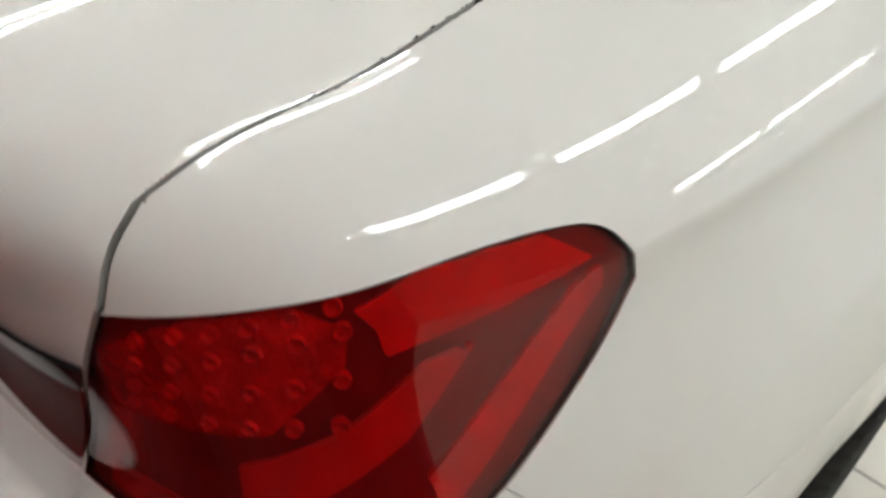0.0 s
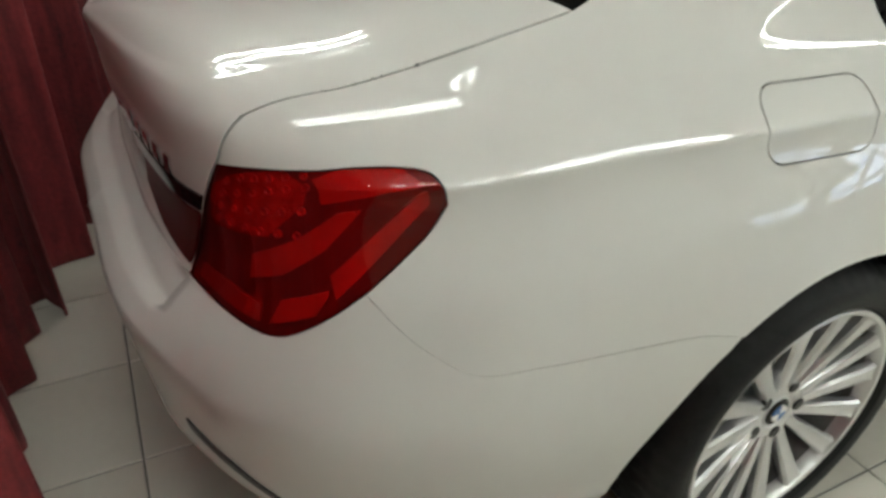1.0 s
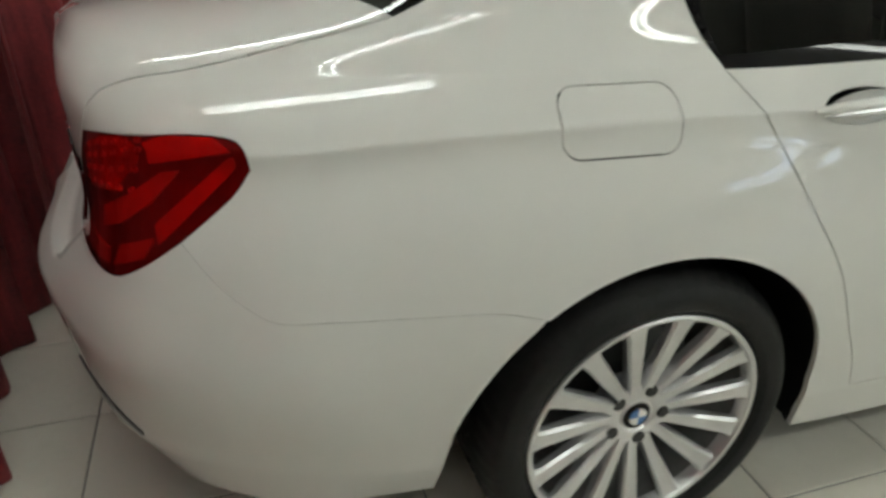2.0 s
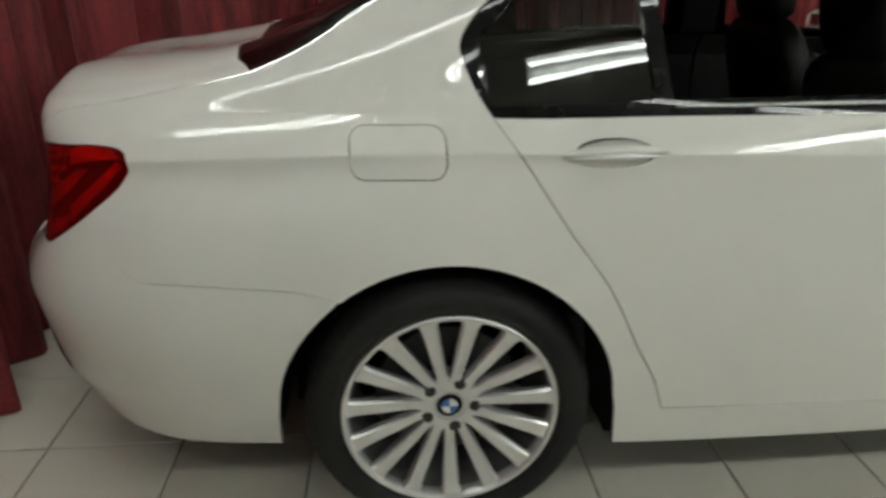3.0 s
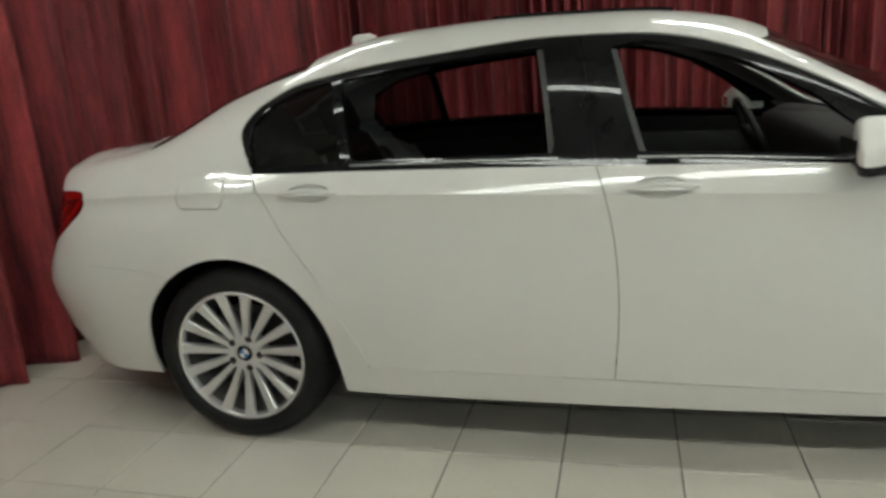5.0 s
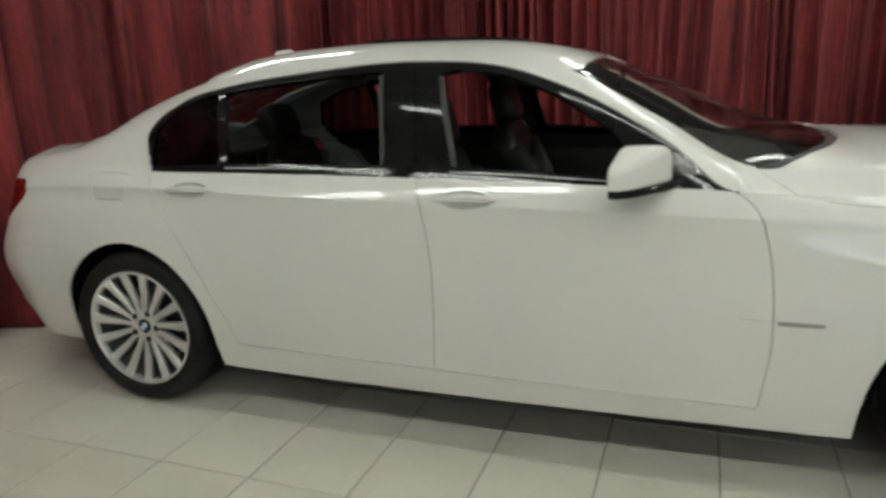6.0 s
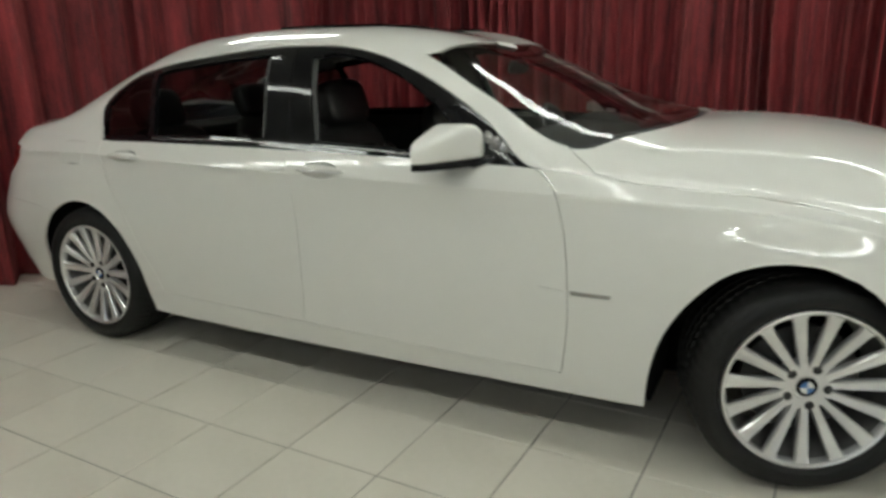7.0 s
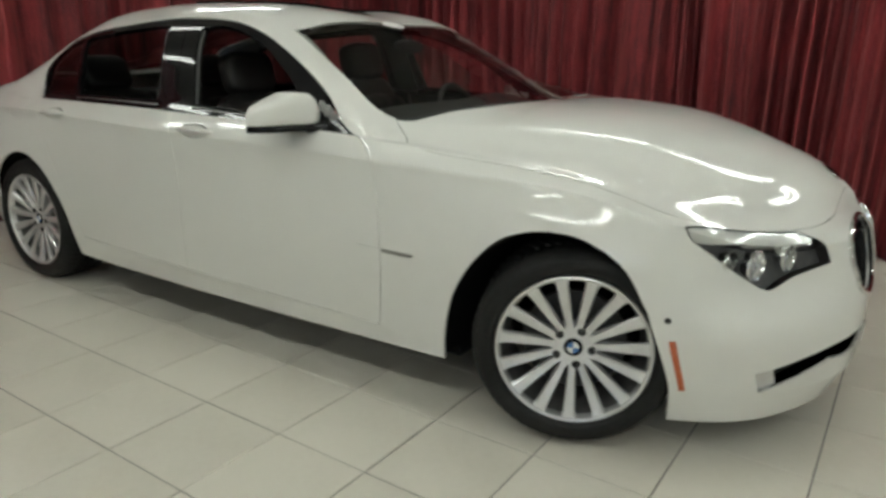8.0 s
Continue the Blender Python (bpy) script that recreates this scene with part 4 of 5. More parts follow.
body_part("pillar_trim", [([(1.24, 5.0), (1.41, 5.0)], "v", "edge"), ([(1.41, 5.0), (1.32, 6.6)], "v", "edge"), ([(1.32, 6.6), (1.20, 6.6)], "v", "edge"), ([(1.20, 6.6), (1.24, 5.0)], "v", "edge")], CABIN, car, "dark centre pillar trim", lift=-0.05, flange=0)
body_part("pillar_trim", [([(-.35, 5.3), (.06, 5.3), (.10, 5.98)], "v", "edge"), ([(.10, 5.98), (.43, 6.05), (.43, 7.0)], "v", "edge"), ([(.43, 7.0), (.1, 6.9), (-.35, 6.55)], "v", "edge"), ([(-.35, 6.55), (-.35, 5.3)], "v", "edge")], LINING, car, "grey rear pillar trim", lift=-0.035, flange=0)


def plain(name, boxes, mat, parent, label="", bevel=0.0):
    bm = bmesh.new()
    for b in boxes:
        box(bm, *b, bevel)
    return part(name, bm, mat, parent, label)


plain("underbody", [(-.85, -.42, -.60, .60, .20, .42), (-.40, .42, -.56, .56, .17, .60), (.42, 2.74, -.80, .80, .17, .30), (2.74, 3.55, -.52, .52, .17, .72), (3.55, 3.85, -.45, .45, .17, .55)], DARK, car)
plain("cabin_floor", [(.42, 2.5, -.80, .80, .305, .34), (2.45, 2.5, -.80, .80, .34, .92), (-.42, -.38, -.68, .68, .42, 1.0)], CABIN, car)
plain("rear_shelf", [(-.38, .06, -.66, .66, .98, 1.02)], CABIN, car, bevel=.01)
bm = bmesh.new()
pillow(bm, .62, 1.50, .34, pose(2.36, 0, .86, 0, 8, 0), 5)
pillow(bm, .30, .52, .16, pose(2.26, .38, .98, 0, 10, 0), 3)
part("dashboard", bm, CABIN, car, "black padded dashboard")
plain("centre_console", [(.95, 2.1, -.13, .13, .32, .66)], CABIN, car, bevel=.03)
bm = bmesh.new()
ring = [Matrix.Translation((2.02, .38, .93)) @ Euler((0, radians(-24), 0)).to_matrix().to_4x4() @ Vector((0, .185 * math.cos(a), .185 * math.sin(a))) for a in (2 * math.pi * k / 40 for k in range(40))]
tube(bm, ring, .016, 10, closed=True)
pillow(bm, .05, .17, .14, pose(2.02, .38, .92, 0, -24, 0), 3)
tube(bm, [(2.03, .22, .94), (2.03, .54, .94)], .014, 8)
tube(bm, [(2.03, .38, .93), (2.28, .38, .84)], .03, 10)
part("steering_wheel", bm, LEATHER, car, "black leather steering wheel")
bm = bmesh.new()
pillow(bm, .03, .24, .065, pose(1.94, 0, 1.30, 0, 12, 0), 3)
tube(bm, [(1.945, 0, 1.315), (1.955, 0, 1.35)], .01, 8)
part("inside_mirror", bm, CABIN, car)


def seat(x, y, z, lean, name, width=.52):
    def pad(label, *blocks):
        bm = bmesh.new()
        for sx, sy, sz, m, power in blocks:
            pillow(bm, sx, sy, sz, m, power)
        return part(label, bm, LEATHER, base)

    bm = bmesh.new()
    pillow(bm, .54, width, .17, pose(x + .27, y, z, 0, -6, 0), 4)
    base = part(name, bm, LEATHER, car, "black leather seat")
    m = pose(x - .02, y, z + .06, 0, lean, 0)
    pad("backrest", (.14, width - .04, .66, m @ pose(0, 0, .31), 4))
    for k in (-1, 1):
        pad("cushion_bolster", (.52, .11, .15, pose(x + .27, y + k * (width / 2 - .05), z + .045, 0, -6, 0), 3))
        pad("back_bolster", (.17, .10, .48, m @ pose(.035, k * (width / 2 - .06), .27), 3))
        bm = bmesh.new()
        tube(bm, [m @ Vector((0, k * .06, .58)), m @ Vector((.01, k * .06, .68))], .008, 8)
        part("headrest_post", bm, CHROME, base)
    for k in (.12, .24, .36, .48):
        pad("back_channel", (.15, width - .22, .115, m @ pose(.012, 0, k), 3))
    pad("headrest", (.12, .30, .21, m @ pose(.02, 0, .725), 4))


seat(1.42, -.38, .40, -16, "front_seat")
seat(1.54, .38, .45, -16, "front_seat")
for y in (-.38, .38):
    seat(.27, y, .39, -22, "rear_seat", .62)


# lamps at the back
def lens_loop():
    return [(LAMP_TOP, "v", "hair"), (LAMP_IN, "v", "seam"), (LAMP_FOOT, "v", "hair"), (LAMP_LOW, "v", "hair")]


lamps = body_part("tail_lamp", lens_loop(), RED_LENS, car, "glossy red tail lamp lens", flange=0)
body_part("lamp_bowl", lens_loop(), RED_DARK, lamps, "dark red lamp bowl", lift=-0.007, gap=0.0005, flange=-0.006)
for pts in ([(-1.019, 3.508), (-0.93, 3.667), (-0.858, 3.857), (-0.817, 3.88), (-0.879, 3.608), (-0.95, 3.421), (-1.019, 3.338)],
            [(-0.869, 3.448), (-0.798, 3.71), (-0.713, 4.021), (-0.708, 3.908), (-0.758, 3.696), (-0.859, 3.281)],
            [(-0.84, 4.274), (-0.741, 4.256), (-0.713, 4.065), (-0.8, 3.972), (-0.888, 3.906), (-0.899, 4.13)],
            [(-0.97, 3.062), (-0.95, 3.251), (-0.864, 3.35), (-0.89, 3.166)],
            [(-1.156, 3.077), (-1.155, 3.19), (-1.077, 3.216), (-0.99, 3.184), (-0.99, 3.053)]):
    body_part("light_guide", [(pts + pts[:1], "v", "edge")], RED_BAR, lamps, "bright red light guide", lift=-0.0025, flange=0.004)
LED = [(-1.141, 3.882), (-1.04, 4.127), (-0.947, 4.218), (-0.915, 4.022), (-0.919, 3.894), (-0.99, 3.645), (-1.142, 3.58)]
body_part("diode_tray", [(LED + LED[:1], "v", "edge")], RED_TRAY, lamps, "faceted red diode tray", lift=-0.005, flange=0.002)
for row in range(4):
    for k in range(6):
        s = -1.115 + k * .037 + row * .006
        v = 3.66 + row * .10 + k * .024 + (row - 1.5) * .012 * k
        c = look_up(TABLE, np.array([s]), np.array([v]))[0]
        nrm = look_up(NORMS, np.array([s]), np.array([v]))[0]
        for i, sgn in enumerate((1, -1)):
            p, q = Vector((c[0], c[1] * sgn, c[2])), Vector((nrm[0], nrm[1] * sgn, nrm[2])).normalized()
            bm = bmesh.new()
            m = Matrix.Translation(p - q * 0.0045) @ q.to_track_quat("Z", "Y").to_matrix().to_4x4()
            turned(bm, [(.0005, -.002), (.0025, -.0015), (.004, .001), (.005, .0025), (.006, .001), (.006, -.004)], 10, "z")
            bmesh.ops.transform(bm, verts=bm.verts, matrix=m)
            part("light_diode", bm, RED_TRAY, lamps[i])
body_part("trunk_reflector", [([(-1.185, 3.10), (-1.165, 3.62), (-1.42, 3.50), (-1.42, 3.26), (-1.30, 3.12), (-1.185, 3.10)], "v", "edge")], RED_TRUNK, car, "dark red trunk reflector", lift=0.003, flange=0.004)
body_part("trunk_strip", [([(-1.162, 3.65), (-1.155, 3.78), (-1.45, 3.70), (-1.45, 3.54), (-1.162, 3.65)], "v", "edge")], BLACK_GLOSS, car, "dark strip above the reflector", lift=0.004, flange=0.004)
body_part("bumper_slot", [(SLOT + SLOT[:1], "v", "edge")], BLACK_TRIM, car, "dark slot in the bumper", lift=0.003, flange=0.003)
for k in range(5):
    s = -1.46 + k * .045
    body_part("badge_bar", [([(s, 3.76), (s + .022, 3.76), (s + .022, 3.92), (s, 3.92), (s, 3.76)], "v", "edge")], CHROME, car, "small chrome badge bar", sides="r", lift=0.004, flange=0.004)

# lamps at the front
HL = [([(3.59, 4.75), (3.55, 4.5), (3.515, 4.2), (3.53, 3.83)], "v", "seam", 1), (HL_FOOT, "v", "seam", 1), (HL_IN, "v", "seam", 1), (HL_TOP[::-1], "v", "seam", 1)]
heads = body_part("headlight", HL, CLEAR, car, "clear headlight lens", flange=0)
body_part("lamp_bowl", HL, LAMP_GREY, heads, "dark grey lamp bowl", lift=-0.045, gap=0, flange=-0.043)
body_part("lamp_brow", [([(3.532, 3.86), (3.522, 4.2), (3.555, 4.48), (3.595, 4.72), (3.70, 4.90), (3.85, 5.05), (3.905, 4.6), (3.895, 4.33), (3.80, 4.2), (3.72, 4.12), (3.66, 3.96), (3.60, 3.83), (3.55, 3.76), (3.532, 3.86)], "v", "edge")], BROW, heads, "pale lamp brow", lift=-0.006, flange=0.02)
for s, v, r in ((3.63, 3.50, .026), (3.70, 3.48, .040), (3.80, 3.74, .034)):
    c, nrm = look_up(TABLE, np.array([s]), np.array([v]))[0], look_up(NORMS, np.array([s]), np.array([v]))[0]
    for i, sgn in enumerate((1, -1)):
        p, q = Vector((c[0], c[1] * sgn, c[2])), Vector((.9, nrm[1] * sgn * .5, 0)).normalized()
        m = Matrix.Translation(p - Vector((nrm[0], nrm[1] * sgn, nrm[2])) * 0.03) @ q.to_track_quat("Z", "Y").to_matrix().to_4x4()
        bm = bmesh.new()
        turned(bm, [(r * 1.25, .03), (r * 1.2, .034), (r * 1.02, .012), (r * .95, 0)], 28, "z")
        bmesh.ops.transform(bm, verts=bm.verts, matrix=m)
        part("projector_ring", bm, CHROME, heads[i])
        bm = bmesh.new()
        bmesh.ops.create_uvsphere(bm, u_segments=20, v_segments=12, radius=r * .95, matrix=m @ Matrix.Diagonal((1, 1, .55, 1)))
        part("projector", bm, SILVER_BOWL, heads[i])
grilles = body_part("grille", [(KIDNEY, "v", "edge", 1)], DARK, car, "black grille behind a chrome rim", lift=-0.05, flange=-0.04)
for i, sgn in enumerate((1, -1)):
    bm = bmesh.new()
    a = np.array(KIDNEY)
    t = np.arange(len(a))
    q = glide(np.c_[t, a], np.linspace(0, len(a) - 1, 50)[:-1])
    pts = look_up(TABLE, q[:, 0], q[:, 1]) + look_up(NORMS, q[:, 0], q[:, 1]) * 0.004
    tube(bm, [(p[0], p[1] * sgn, p[2]) for p in pts], .009, 8, closed=True)
    part("grille_rim", bm, CHROME, grilles[i], "chrome grille rim")
    for k in range(8):
        s = 4.13 + k * .028
        line = look_up(TABLE, np.full(8, s), np.linspace(2.72, 4.2, 8)) - look_up(NORMS, np.full(8, s), np.linspace(2.72, 4.2, 8)) * 0.016
        bm = bmesh.new()
        tube(bm, [(p[0], p[1] * sgn, p[2]) for p in line], .0045, 6)
        part("grille_slat", bm, BLACK_GLOSS, grilles[i])
body_part("air_intake", [(SLIT[:11], "v", "edge"), (SLIT[10:], "v", "edge")], DARK, front_bumper, "dark lower air intake", sides="b", lift=-0.05, flange=-0.045)
body_part("fog_lamp", [([(3.75, 1.30), (3.81, 1.36), (3.825, 1.02), (3.768, .99), (3.75, 1.30)], "v", "edge")], SILVER_BOWL, [front_bumper] * 2, "round-cornered grey fog lamp", lift=-0.012, flange=0.02)
body_part("side_marker", [([(3.511, .438), (3.530, .440), (3.556, .264), (3.538, .262), (3.511, .438)], "z", "edge")], AMBER, [front_bumper] * 2, "amber side marker", lift=0.003, flange=0.004)
body_part("parking_sensor", [(oval(3.505, .506, .010, .010, 16), "z", "edge")], BLACK_TRIM, [front_bumper] * 2, "round dark parking sensor", lift=0.002, flange=0.003)
body_part("side_vent", [([(2.495, .594), (2.630, .592), (2.626, .581), (2.499, .582), (2.495, .594)], "z", "edge")], VENT_TRIM, fenders, "slim satin chrome side vent", lift=0.005, flange=0.006)
body_part("trim_line", [([(2.385, .597), (2.474, .593), (2.474, .588), (2.385, .592), (2.385, .597)], "z", "edge")], PAINT, front_doors, lift=0.004, flange=0.005)


c, n = look_up(TABLE, np.array([4.33]), np.array([7.93]))[0], look_up(NORMS, np.array([4.33]), np.array([7.93]))[0]
m = Matrix.Translation(Vector((c[0], 0, c[2])) + Vector(n) * .002) @ Vector((n[0], 0, n[2])).to_track_quat("Z", "X").to_matrix().to_4x4()
for label, rr, mat in (("hood_badge", .041, CHROME), ("badge_field", .036, BLACK_GLOSS)):
    bm = bmesh.new()
    turned(bm, [(.0005, .005), (rr * .6, .0045), (rr * .92, .003), (rr, -.003)], 32, "z")
    bmesh.ops.transform(bm, verts=bm.verts, matrix=m @ Matrix.Translation((0, 0, .0012 if mat is BLACK_GLOSS else 0)))
    badge = part(label, bm, mat, car if mat is CHROME else badge, "round chrome-edged hood badge" if mat is CHROME else "")


# door handles, mirrors, fin
def handle(cup, doors):
    x, z = CUPS[cup]
    s, v = np.array([x]), at_height([x], [z])
    c, n = look_up(TABLE, s, v)[0], look_up(NORMS, s, v)[0]
    for i, sgn in enumerate((1, -1)):
        bm = bmesh.new()
        rows = []
        for k in range(7):
            f = k / 6
            rr, deep = math.cos(f * math.pi / 2), math.sin(f * math.pi / 2)
            rows.append([bm.verts.new((x + .086 * max(rr, .02) * math.cos(a), (c[1] - n[1] * (.001 + .007 * deep)) * sgn + (0.0), z + .031 * max(rr, .02) * math.sin(a) - .0 * deep)) for a in (2 * math.pi * j / 28 for j in range(28))])
        for a, b in zip(rows, rows[1:]):
            for j in range(28):
                bm.faces.new((a[j], a[(j + 1) % 28], b[(j + 1) % 28], b[j]))
        part("handle_cup", bm, PAINT, doors[i])
        bm = bmesh.new()
        pts = [(x - .112 + .224 * t, (c[1] - .001 - .012 * math.sin(math.pi * t)) * sgn, z + .002 + .008 * math.sin(math.pi * t)) for t in np.linspace(0, 1, 15)]
        tube(bm, pts, [.004 + .0075 * math.sin(math.pi * t) ** .6 for t in np.linspace(0, 1, 15)], 12)
        h = part("door_handle", bm, PAINT, doors[i], "white grip with a chrome strip")
        bm = bmesh.new()
        pts = [(x - .095 + .19 * t, (c[1] - .007 - .013 * math.sin(math.pi * t)) * sgn, z - .006 + .006 * math.sin(math.pi * t)) for t in np.linspace(0, 1, 13)]
        tube(bm, pts, [.002 + .0045 * math.sin(math.pi * t) for t in np.linspace(0, 1, 13)], 8)
        part("handle_strip", bm, ALLOY, h)


handle("rear", rear_doors)
handle("front", front_doors)

for i, sgn in enumerate((1, -1)):
    def shell(low, tops, inset):
        """A part of the mirror's housing, lofted from its outer end to the inner one: flat towards the back, rounded to the front."""
        b = bmesh.new()
        rows = []
        for u in np.linspace(0, 1, 19):
            y = -1.112 + .215 * u
            end = max(0.05, 1 - max(0, 1 - u / .16) ** 2.4) ** .5 * max(0.3, 1 - max(0, (u - .8) / .2) ** 2.2) ** .5
            back, front = 1.985 + .045 * u + inset, 2.035 + .155 * u ** .75 - inset
            top = float(np.interp(u, (0, .12, .35, .6, .85, 1), tops))
            cx, hx = (back + front) / 2, (front - back) / 2 * (.35 + .65 * end)
            hz = (top - low) / 2 * (.6 + .4 * end if top > 1.03 else 1)
            cz = low + hz
            row = []
            for j in range(32):
                t = 2 * math.pi * (j + .5) / 32
                c, d = math.cos(t), math.sin(t)
                row.append(b.verts.new((cx + hx * math.copysign(abs(c) ** .42, c) * (1 - .16 * max(0, d) ** 2 * (c > 0)), y * sgn, cz + hz * math.copysign(abs(d) ** (.42 if d > 0 else .2), d))))
            rows.append(row)
        for a, c in zip(rows, rows[1:]):
            for j in range(32):
                b.faces.new((a[j], a[(j + 1) % 32], c[(j + 1) % 32], c[j]))
        b.faces.new(rows[0])
        b.faces.new(rows[-1])
        return b
    cap = part("mirror_cap", shell(1.014, (1.074, 1.088, 1.112, 1.134, 1.132, 1.104), 0), PAINT, car, "white mirror cap over a black base", angle=50)
    part("mirror_base", shell(.990, (1.016, 1.016, 1.016, 1.016, 1.016, 1.016), .001), BLACK_GLOSS, cap, angle=50)
    bm = bmesh.new()
    tube(bm, [(2.13, -.93 * sgn, 1.004), (2.18, -.905 * sgn, 1.004), (2.23, -.875 * sgn, 1.010)], [.024, .020, .026], 12)
    part("mirror_arm", bm, BLACK_GLOSS, cap)
    bm = bmesh.new()
    for k in range(4):
        made = bmesh.ops.create_icosphere(bm, subdivisions=3, radius=1)["verts"]
        for v in made:
            q = v.co.copy()
            r = 1 + .5 * noise.noise(q * 2.7 + Vector((k, 0, 0))) + .35 * abs(noise.noise(q * 6.1 + Vector((0, k, 0))))
            v.co = Vector((2.185 + .022 * k + q.x * r * .017, (-.905 + .005 * k + q.y * r * .008) * sgn, 1.082 - .018 * k + q.z * r * .019))
    part("crumpled_film", bm, FOIL, cap, "crumpled shiny clear film", angle=20)
    bm = bmesh.new()
    box(bm, 1.992, 1.996, -1.0 * sgn - .07, -1.0 * sgn + .07, 1.03, 1.08, .0)
    part("mirror_glass", bm, CHROME, cap)
bm = bmesh.new()
fin = [bm.verts.new(v) for v in ((.24, -.034, 1.39), (.46, -.018, 1.435), (.46, .018, 1.435), (.24, .034, 1.39), (.25, -.012, 1.505), (.33, -.009, 1.512), (.33, .009, 1.512), (.25, .012, 1.505))]
for f in ((0, 1, 5, 4), (1, 2, 6, 5), (2, 3, 7, 6), (3, 0, 4, 7), (4, 5, 6, 7)):
    bm.faces.new([fin[k] for k in f])
bmesh.ops.bevel(bm, geom=bm.edges[:], offset=.006, segments=3, affect="EDGES")
part("antenna_fin", bm, PAINT, car, "white roof antenna fin")
body_part("sunroof", [([(.95, 7.32), (1.58, 7.32)], "v", "edge"), ([(1.58, 7.32), (1.60, 8.0)], "v", "edge"), ([(1.60, 8.0), (.93, 8.0)], "v", "join"), ([(.93, 8.0), (.95, 7.32)], "v", "edge")], BLACK_GLOSS, car, "dark glass sunroof, raised", sides="b", lift=0.010, flange=0.012)
bm = bmesh.new()
c, n = look_up(TABLE, np.array([1.93]), np.array([7.83]))[0], look_up(NORMS, np.array([1.93]), np.array([7.83]))[0]
n = Vector((n[0], n[1], n[2])).normalized()
across = Vector((0, 1, 0)).cross(n).normalized()
for k in range(2):
    ring = [bm.verts.new(Vector(c) + n * (.0035 if k else .0015) + across * .042 * math.cos(a) + across.cross(n) * .073 * math.sin(a)) for a in (2 * math.pi * j / 36 for j in range(36))]
    bm.faces.new(ring)
tagged(part("windscreen_sticker", bm, PAPER, car, smooth=False), "white oval sticker on the windscreen")

# wheels
def wheel_meshes():
    out = {}
    bm = bmesh.new()
    turned(bm, [(.2585, -.028), (.2575, -.034), (.2545, -.036), (.2475, -.034), (.2425, -.027), (.239, -.005)], 96)
    out["rim"] = bm
    bm = bmesh.new()
    # split from the rim so that it can carry the shade-darkened alloy
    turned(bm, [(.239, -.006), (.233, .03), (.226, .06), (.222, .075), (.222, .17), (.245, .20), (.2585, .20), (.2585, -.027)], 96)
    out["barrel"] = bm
    bm = bmesh.new()
    prof = [(.2575, -.020), (.262, -.034), (.275, -.044), (.292, -.048), (.310, -.046), (.325, -.038), (.338, -.022), (.346, -.004), (.350, .02)]
    for k in range(5):
        y = .02 + k * .044
        if k:
            prof += [(.3515, y - .044 + .006), (.3515, y - .006), (.344, y - .003), (.344, y + .003)]
    prof += [(.3515, .205), (.346, .222), (.33, .245), (.305, .256), (.28, .25), (.2575, .225)]
    prof = [(.2575 + (r - .2575) * .936, d) for r, d in prof]
    turned(bm, prof, 240)
    bm.verts.ensure_lookup_table()
    for k, (r, d) in enumerate(prof):
        deep = .0045 if -.02 < d < .222 and r > .3395 else .003 if r > .325 and d < .23 else 0
        for j in range(0, 240, 4):
            for c in (0, 1) if d > .02 else (0,):
                p = bm.verts[k * 240 + (j + c + int(60 * abs(d - .11)) % 4) % 240].co
                p.x, p.z = p.x * (1 - deep / r), p.z * (1 - deep / r)
    out["tyre"] = bm
    bm = bmesh.new()
    # one spoke: narrow at the hub, wider and split by a shallow groove to the rim
    rows = []
    for k in range(13):
        f = k / 12
        r = .062 + f * (.244 - .062)
        w = .0122 + .0092 * f + .006 * max(0, (f - .88) / .12) ** 2 + .002 * max(0, (.12 - f) / .12)
        y = .001 - .029 * f
        t = .016 + .012 * (1 - f)
        rows.append([bm.verts.new(p) for p in ((-w, y + t, r), (-w, y + .004, r), (-w * .72, y - .002, r), (0, y + .0005, r), (w * .72, y - .002, r), (w, y + .004, r), (w, y + t, r))])
    for a, b in zip(rows, rows[1:]):
        for j in range(6):
            bm.faces.new((a[j], a[j + 1], b[j + 1], b[j]))
    bm.faces.new(rows[0])
    bm.faces.new(rows[-1])
    out["spoke"] = bm
    bm = bmesh.new()
    turned(bm, [(.0005, .002), (.034, .002), (.036, .006), (.040, .006), (.043, .002), (.060, .001), (.070, .001), (.077, .005), (.079, .02), (.079, .05)], 48)
    out["hub"] = bm
    bm = bmesh.new()
    turned(bm, [(.0005, -.003), (.022, -.002), (.031, .001), (.033, .004)], 40)
    out["cap"] = bm
    for colour in ("white", "blue"):
        bm = bmesh.new()
        hub_v = bm.verts.new((0, -.0045, 0))
        arc = [bm.verts.new((.020 * math.cos(a), -.0040, .020 * math.sin(a))) for a in (math.pi / 2 * k / 8 for k in range(9))]
        low = [bm.verts.new((.020 * math.cos(a), -.0015, .020 * math.sin(a))) for a in (math.pi / 2 * k / 8 for k in range(9))]
        for k in range(8):
            bm.faces.new((hub_v, arc[k], arc[k + 1]))
            bm.faces.new((arc[k], low[k], low[k + 1], arc[k + 1]))
        out["field_" + colour] = bm
    bm = bmesh.new()
    turned(bm, [(.0005, -.002), (.0128, -.002), (.0145, .0), (.015, .02)], 16)
    out["bolt"] = bm
    bm = bmesh.new()
    turned(bm, [(.06, .07), (.175, .07), (.175, .095), (.06, .095)], 64)
    out["disc"] = bm
    return {k: part_mesh(k, b) for k, b in out.items()}


def part_mesh(name, bm):
    me = bpy.data.meshes.new(name)
    bmesh.ops.recalc_face_normals(bm, faces=bm.faces)
    bm.to_mesh(me)
    bm.free()
    return me


MESH = wheel_meshes()


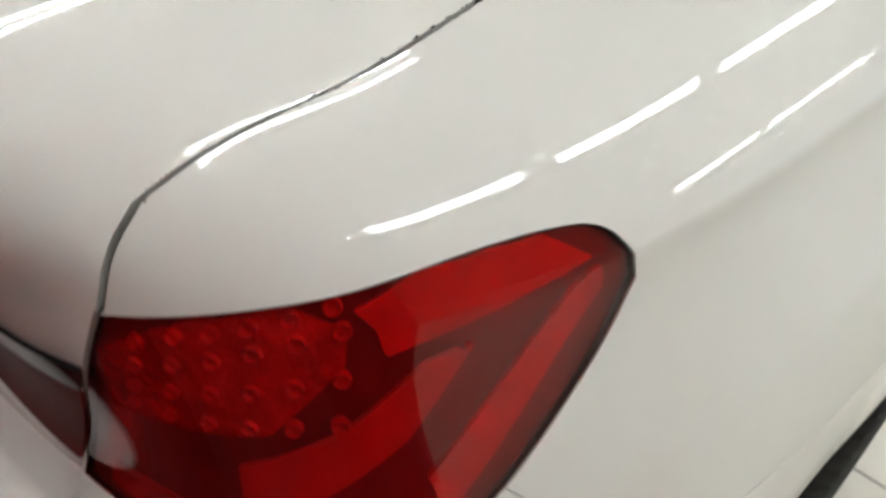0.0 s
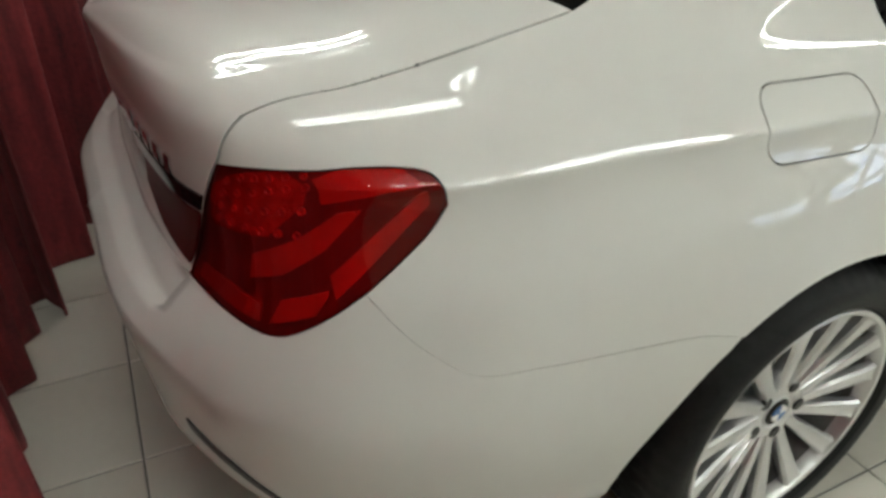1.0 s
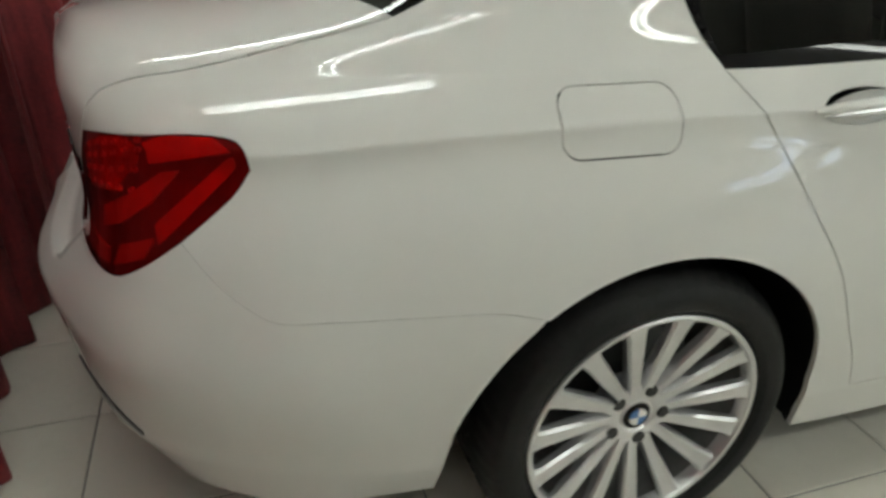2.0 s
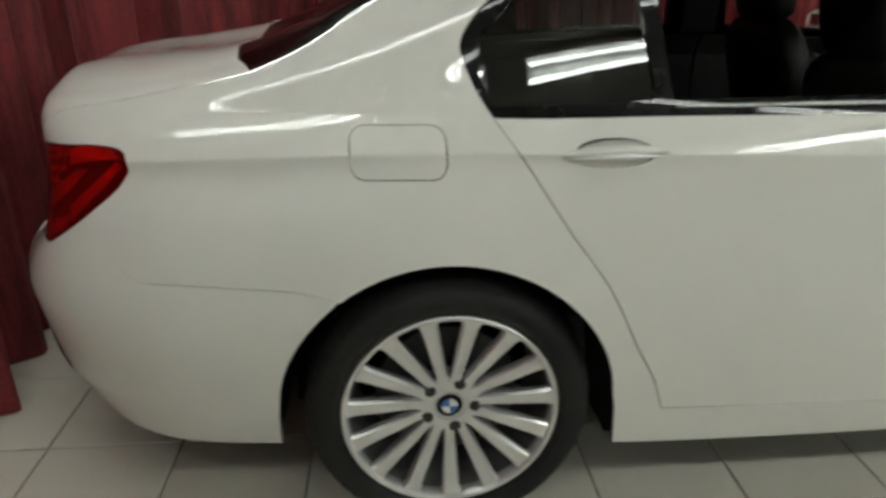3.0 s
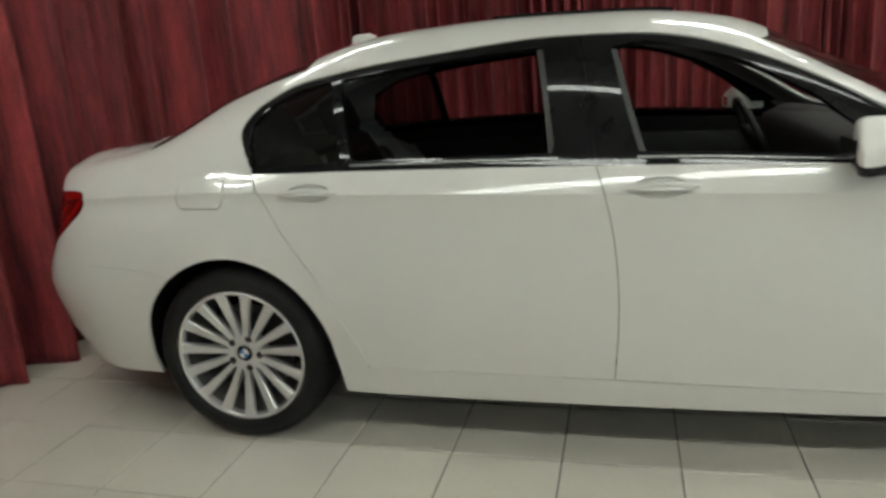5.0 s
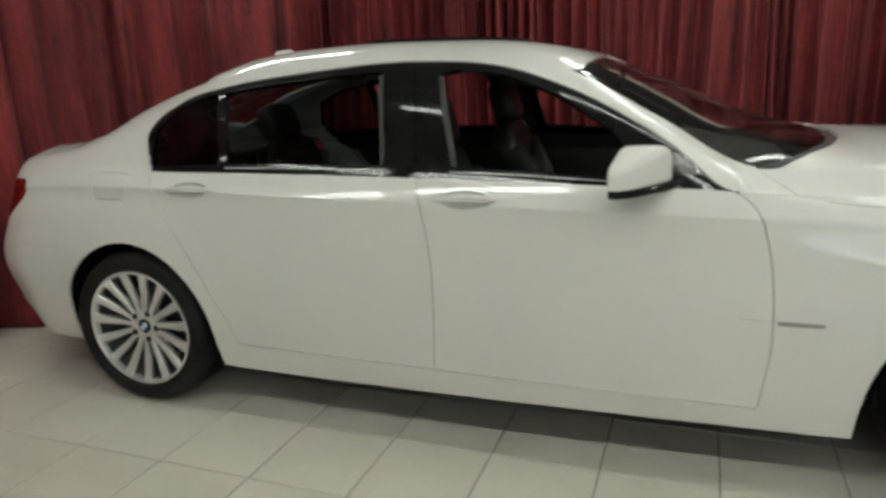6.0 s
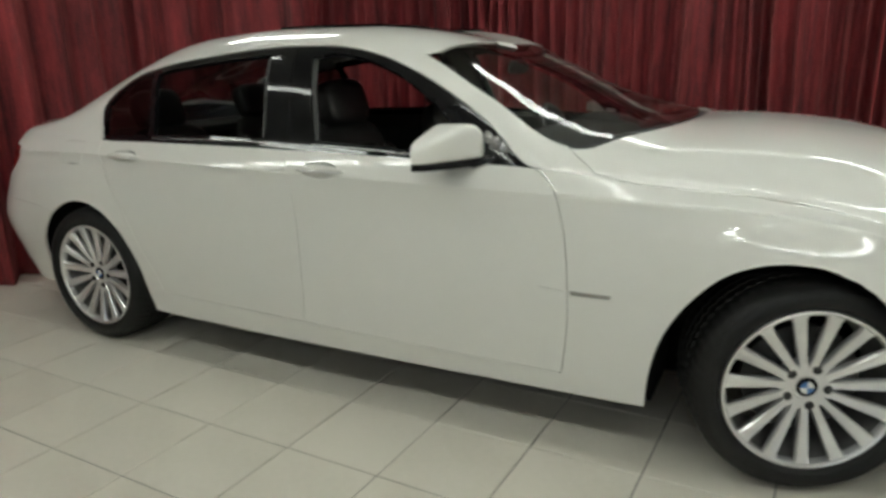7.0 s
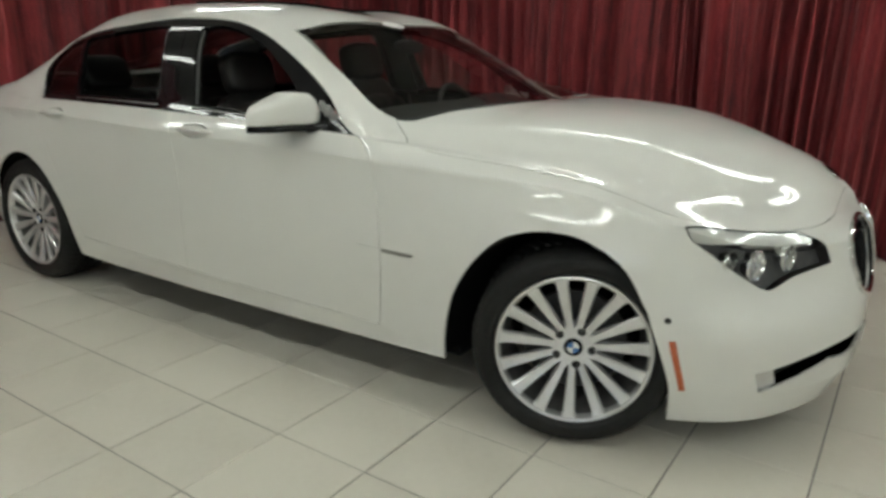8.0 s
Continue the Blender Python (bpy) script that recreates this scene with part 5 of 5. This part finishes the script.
def wheel(x, y, turn, spin):
    w = place("wheel", MESH["rim"], ALLOY, car, "silver fifteen-spoke alloy wheel with a black tyre")
    w.matrix_basis = pose(x, y, .3455, 0, 0, turn) @ pose(0, 0, 0, 0, spin, 0)
    place("tyre", MESH["tyre"], RUBBER, w, "black rubber tyre", angle=25)
    place("barrel", MESH["barrel"], BARREL, w, "alloy wheel barrel, coloured darker for the shade behind the spokes")
    place("hub", MESH["hub"], ALLOY, w)
    place("brake_disc", MESH["disc"], STEEL, w)
    place("centre_cap", MESH["cap"], BLACK_GLOSS, w, "black-rimmed round cap in blue and white")
    for k in range(4):
        place("cap_field", MESH["field_blue" if k % 2 else "field_white"], BLUE if k % 2 else PAPER, w).matrix_basis = pose(0, 0, 0, 0, 90 * k - spin, 0)
    for k in range(15):
        place("spoke", MESH["spoke"], ALLOY, w).matrix_basis = pose(0, 0, 0, 0, k * 24, 0)
    for k in range(5):
        a = radians(72 * k + 12)
        place("wheel_bolt", MESH["bolt"], BLACK_TRIM, w).matrix_basis = pose(.0625 * math.sin(a), 0, .0625 * math.cos(a))


wheel(0, -.885, 0, 12)
wheel(3.21, -.863, 20, 12)
wheel(0, .885, 180, 7)
wheel(3.15, .863, 200, 7)


def arch_liner(points, depth, name="arch_liner"):
    for sgn in (1, -1):
        bm = bmesh.new()
        a = np.array(points)
        v = at_height(a[:, 0], a[:, 1])
        p = look_up(TABLE, a[:, 0], v)
        outer = [bm.verts.new((q[0], (q[1] + .012) * sgn, q[2])) for q in p]
        mid = [bm.verts.new((q[0] * 1.0, (q[1] + .03) * sgn, q[2] + .012)) for q in p]
        inner = [bm.verts.new((q[0], -depth * sgn, q[2] + .012)) for q in p]
        for r0, r1 in ((outer, mid), (mid, inner)):
            for k in range(len(p) - 1):
                bm.faces.new((r0[k], r0[k + 1], r1[k + 1], r1[k]))
        bm.faces.new(inner)
        part(name, bm, DARK, car, "black wheel arch liner")


arch_liner(REAR_ARCH, .54)
arch_liner(FRONT_ARCH, .50)


# ---------------------------------------------------------------- floor tiles, piece by piece
def tile_mesh(w):
    bm = bmesh.new()
    box(bm, -w / 2, w / 2, -w / 2, w / 2, -0.012, 0.0)
    bmesh.ops.bevel(bm, geom=[e for e in bm.edges if all(v.co.z > -0.001 for v in e.verts)], offset=0.0016, segments=1, affect="EDGES")
    me = part_mesh("floor_tile", bm)
    me.materials.append(TILE)
    return me


tile = tile_mesh(TILE_W - 0.005)
rest_v, rest_f = [], []
rnd = random.Random(4)
turn = Matrix.Rotation(radians(TILE_TURN), 3, "Z")
for i in range(-17, 24):
    for j in range(-18, 13):
        c = turn @ Vector(((i + .5) * TILE_W, (j + .5) * TILE_W, 0)) + Vector((TILE_X, TILE_Y, rnd.uniform(-.0006, .0004)))
        if not (X0 + .2 < c.x < X1 - .2 and Y0 + .2 < c.y < Y1 - .2):
            continue
        if -2.0 < c.x < 4.9 and -2.65 < c.y < 0.75:
            ob = new("floor_tile", tile)
            ob.parent = floor
            ob.matrix_basis = pose(c.x, c.y, c.z, rnd.uniform(-.06, .06), rnd.uniform(-.06, .06), TILE_TURN)
        else:
            h, k = (TILE_W - .005) / 2, len(rest_v)
            for z in (0, -.01):
                rest_v += [tuple(c + turn @ Vector((a * h, b * h, z))) for a, b in ((-1, -1), (1, -1), (1, 1), (-1, 1))]
            rest_f += [(k, k + 1, k + 2, k + 3)] + [(k + 4 + a, k + 4 + (a + 1) % 4, k + (a + 1) % 4, k + a) for a in range(4)]
me = bpy.data.meshes.new("floor_tiles")
me.from_pydata(rest_v, [], rest_f)
me.materials.append(TILE)
ob = new("floor_tiles", me)
ob.parent = floor
tagged(ob, kind="stuff")
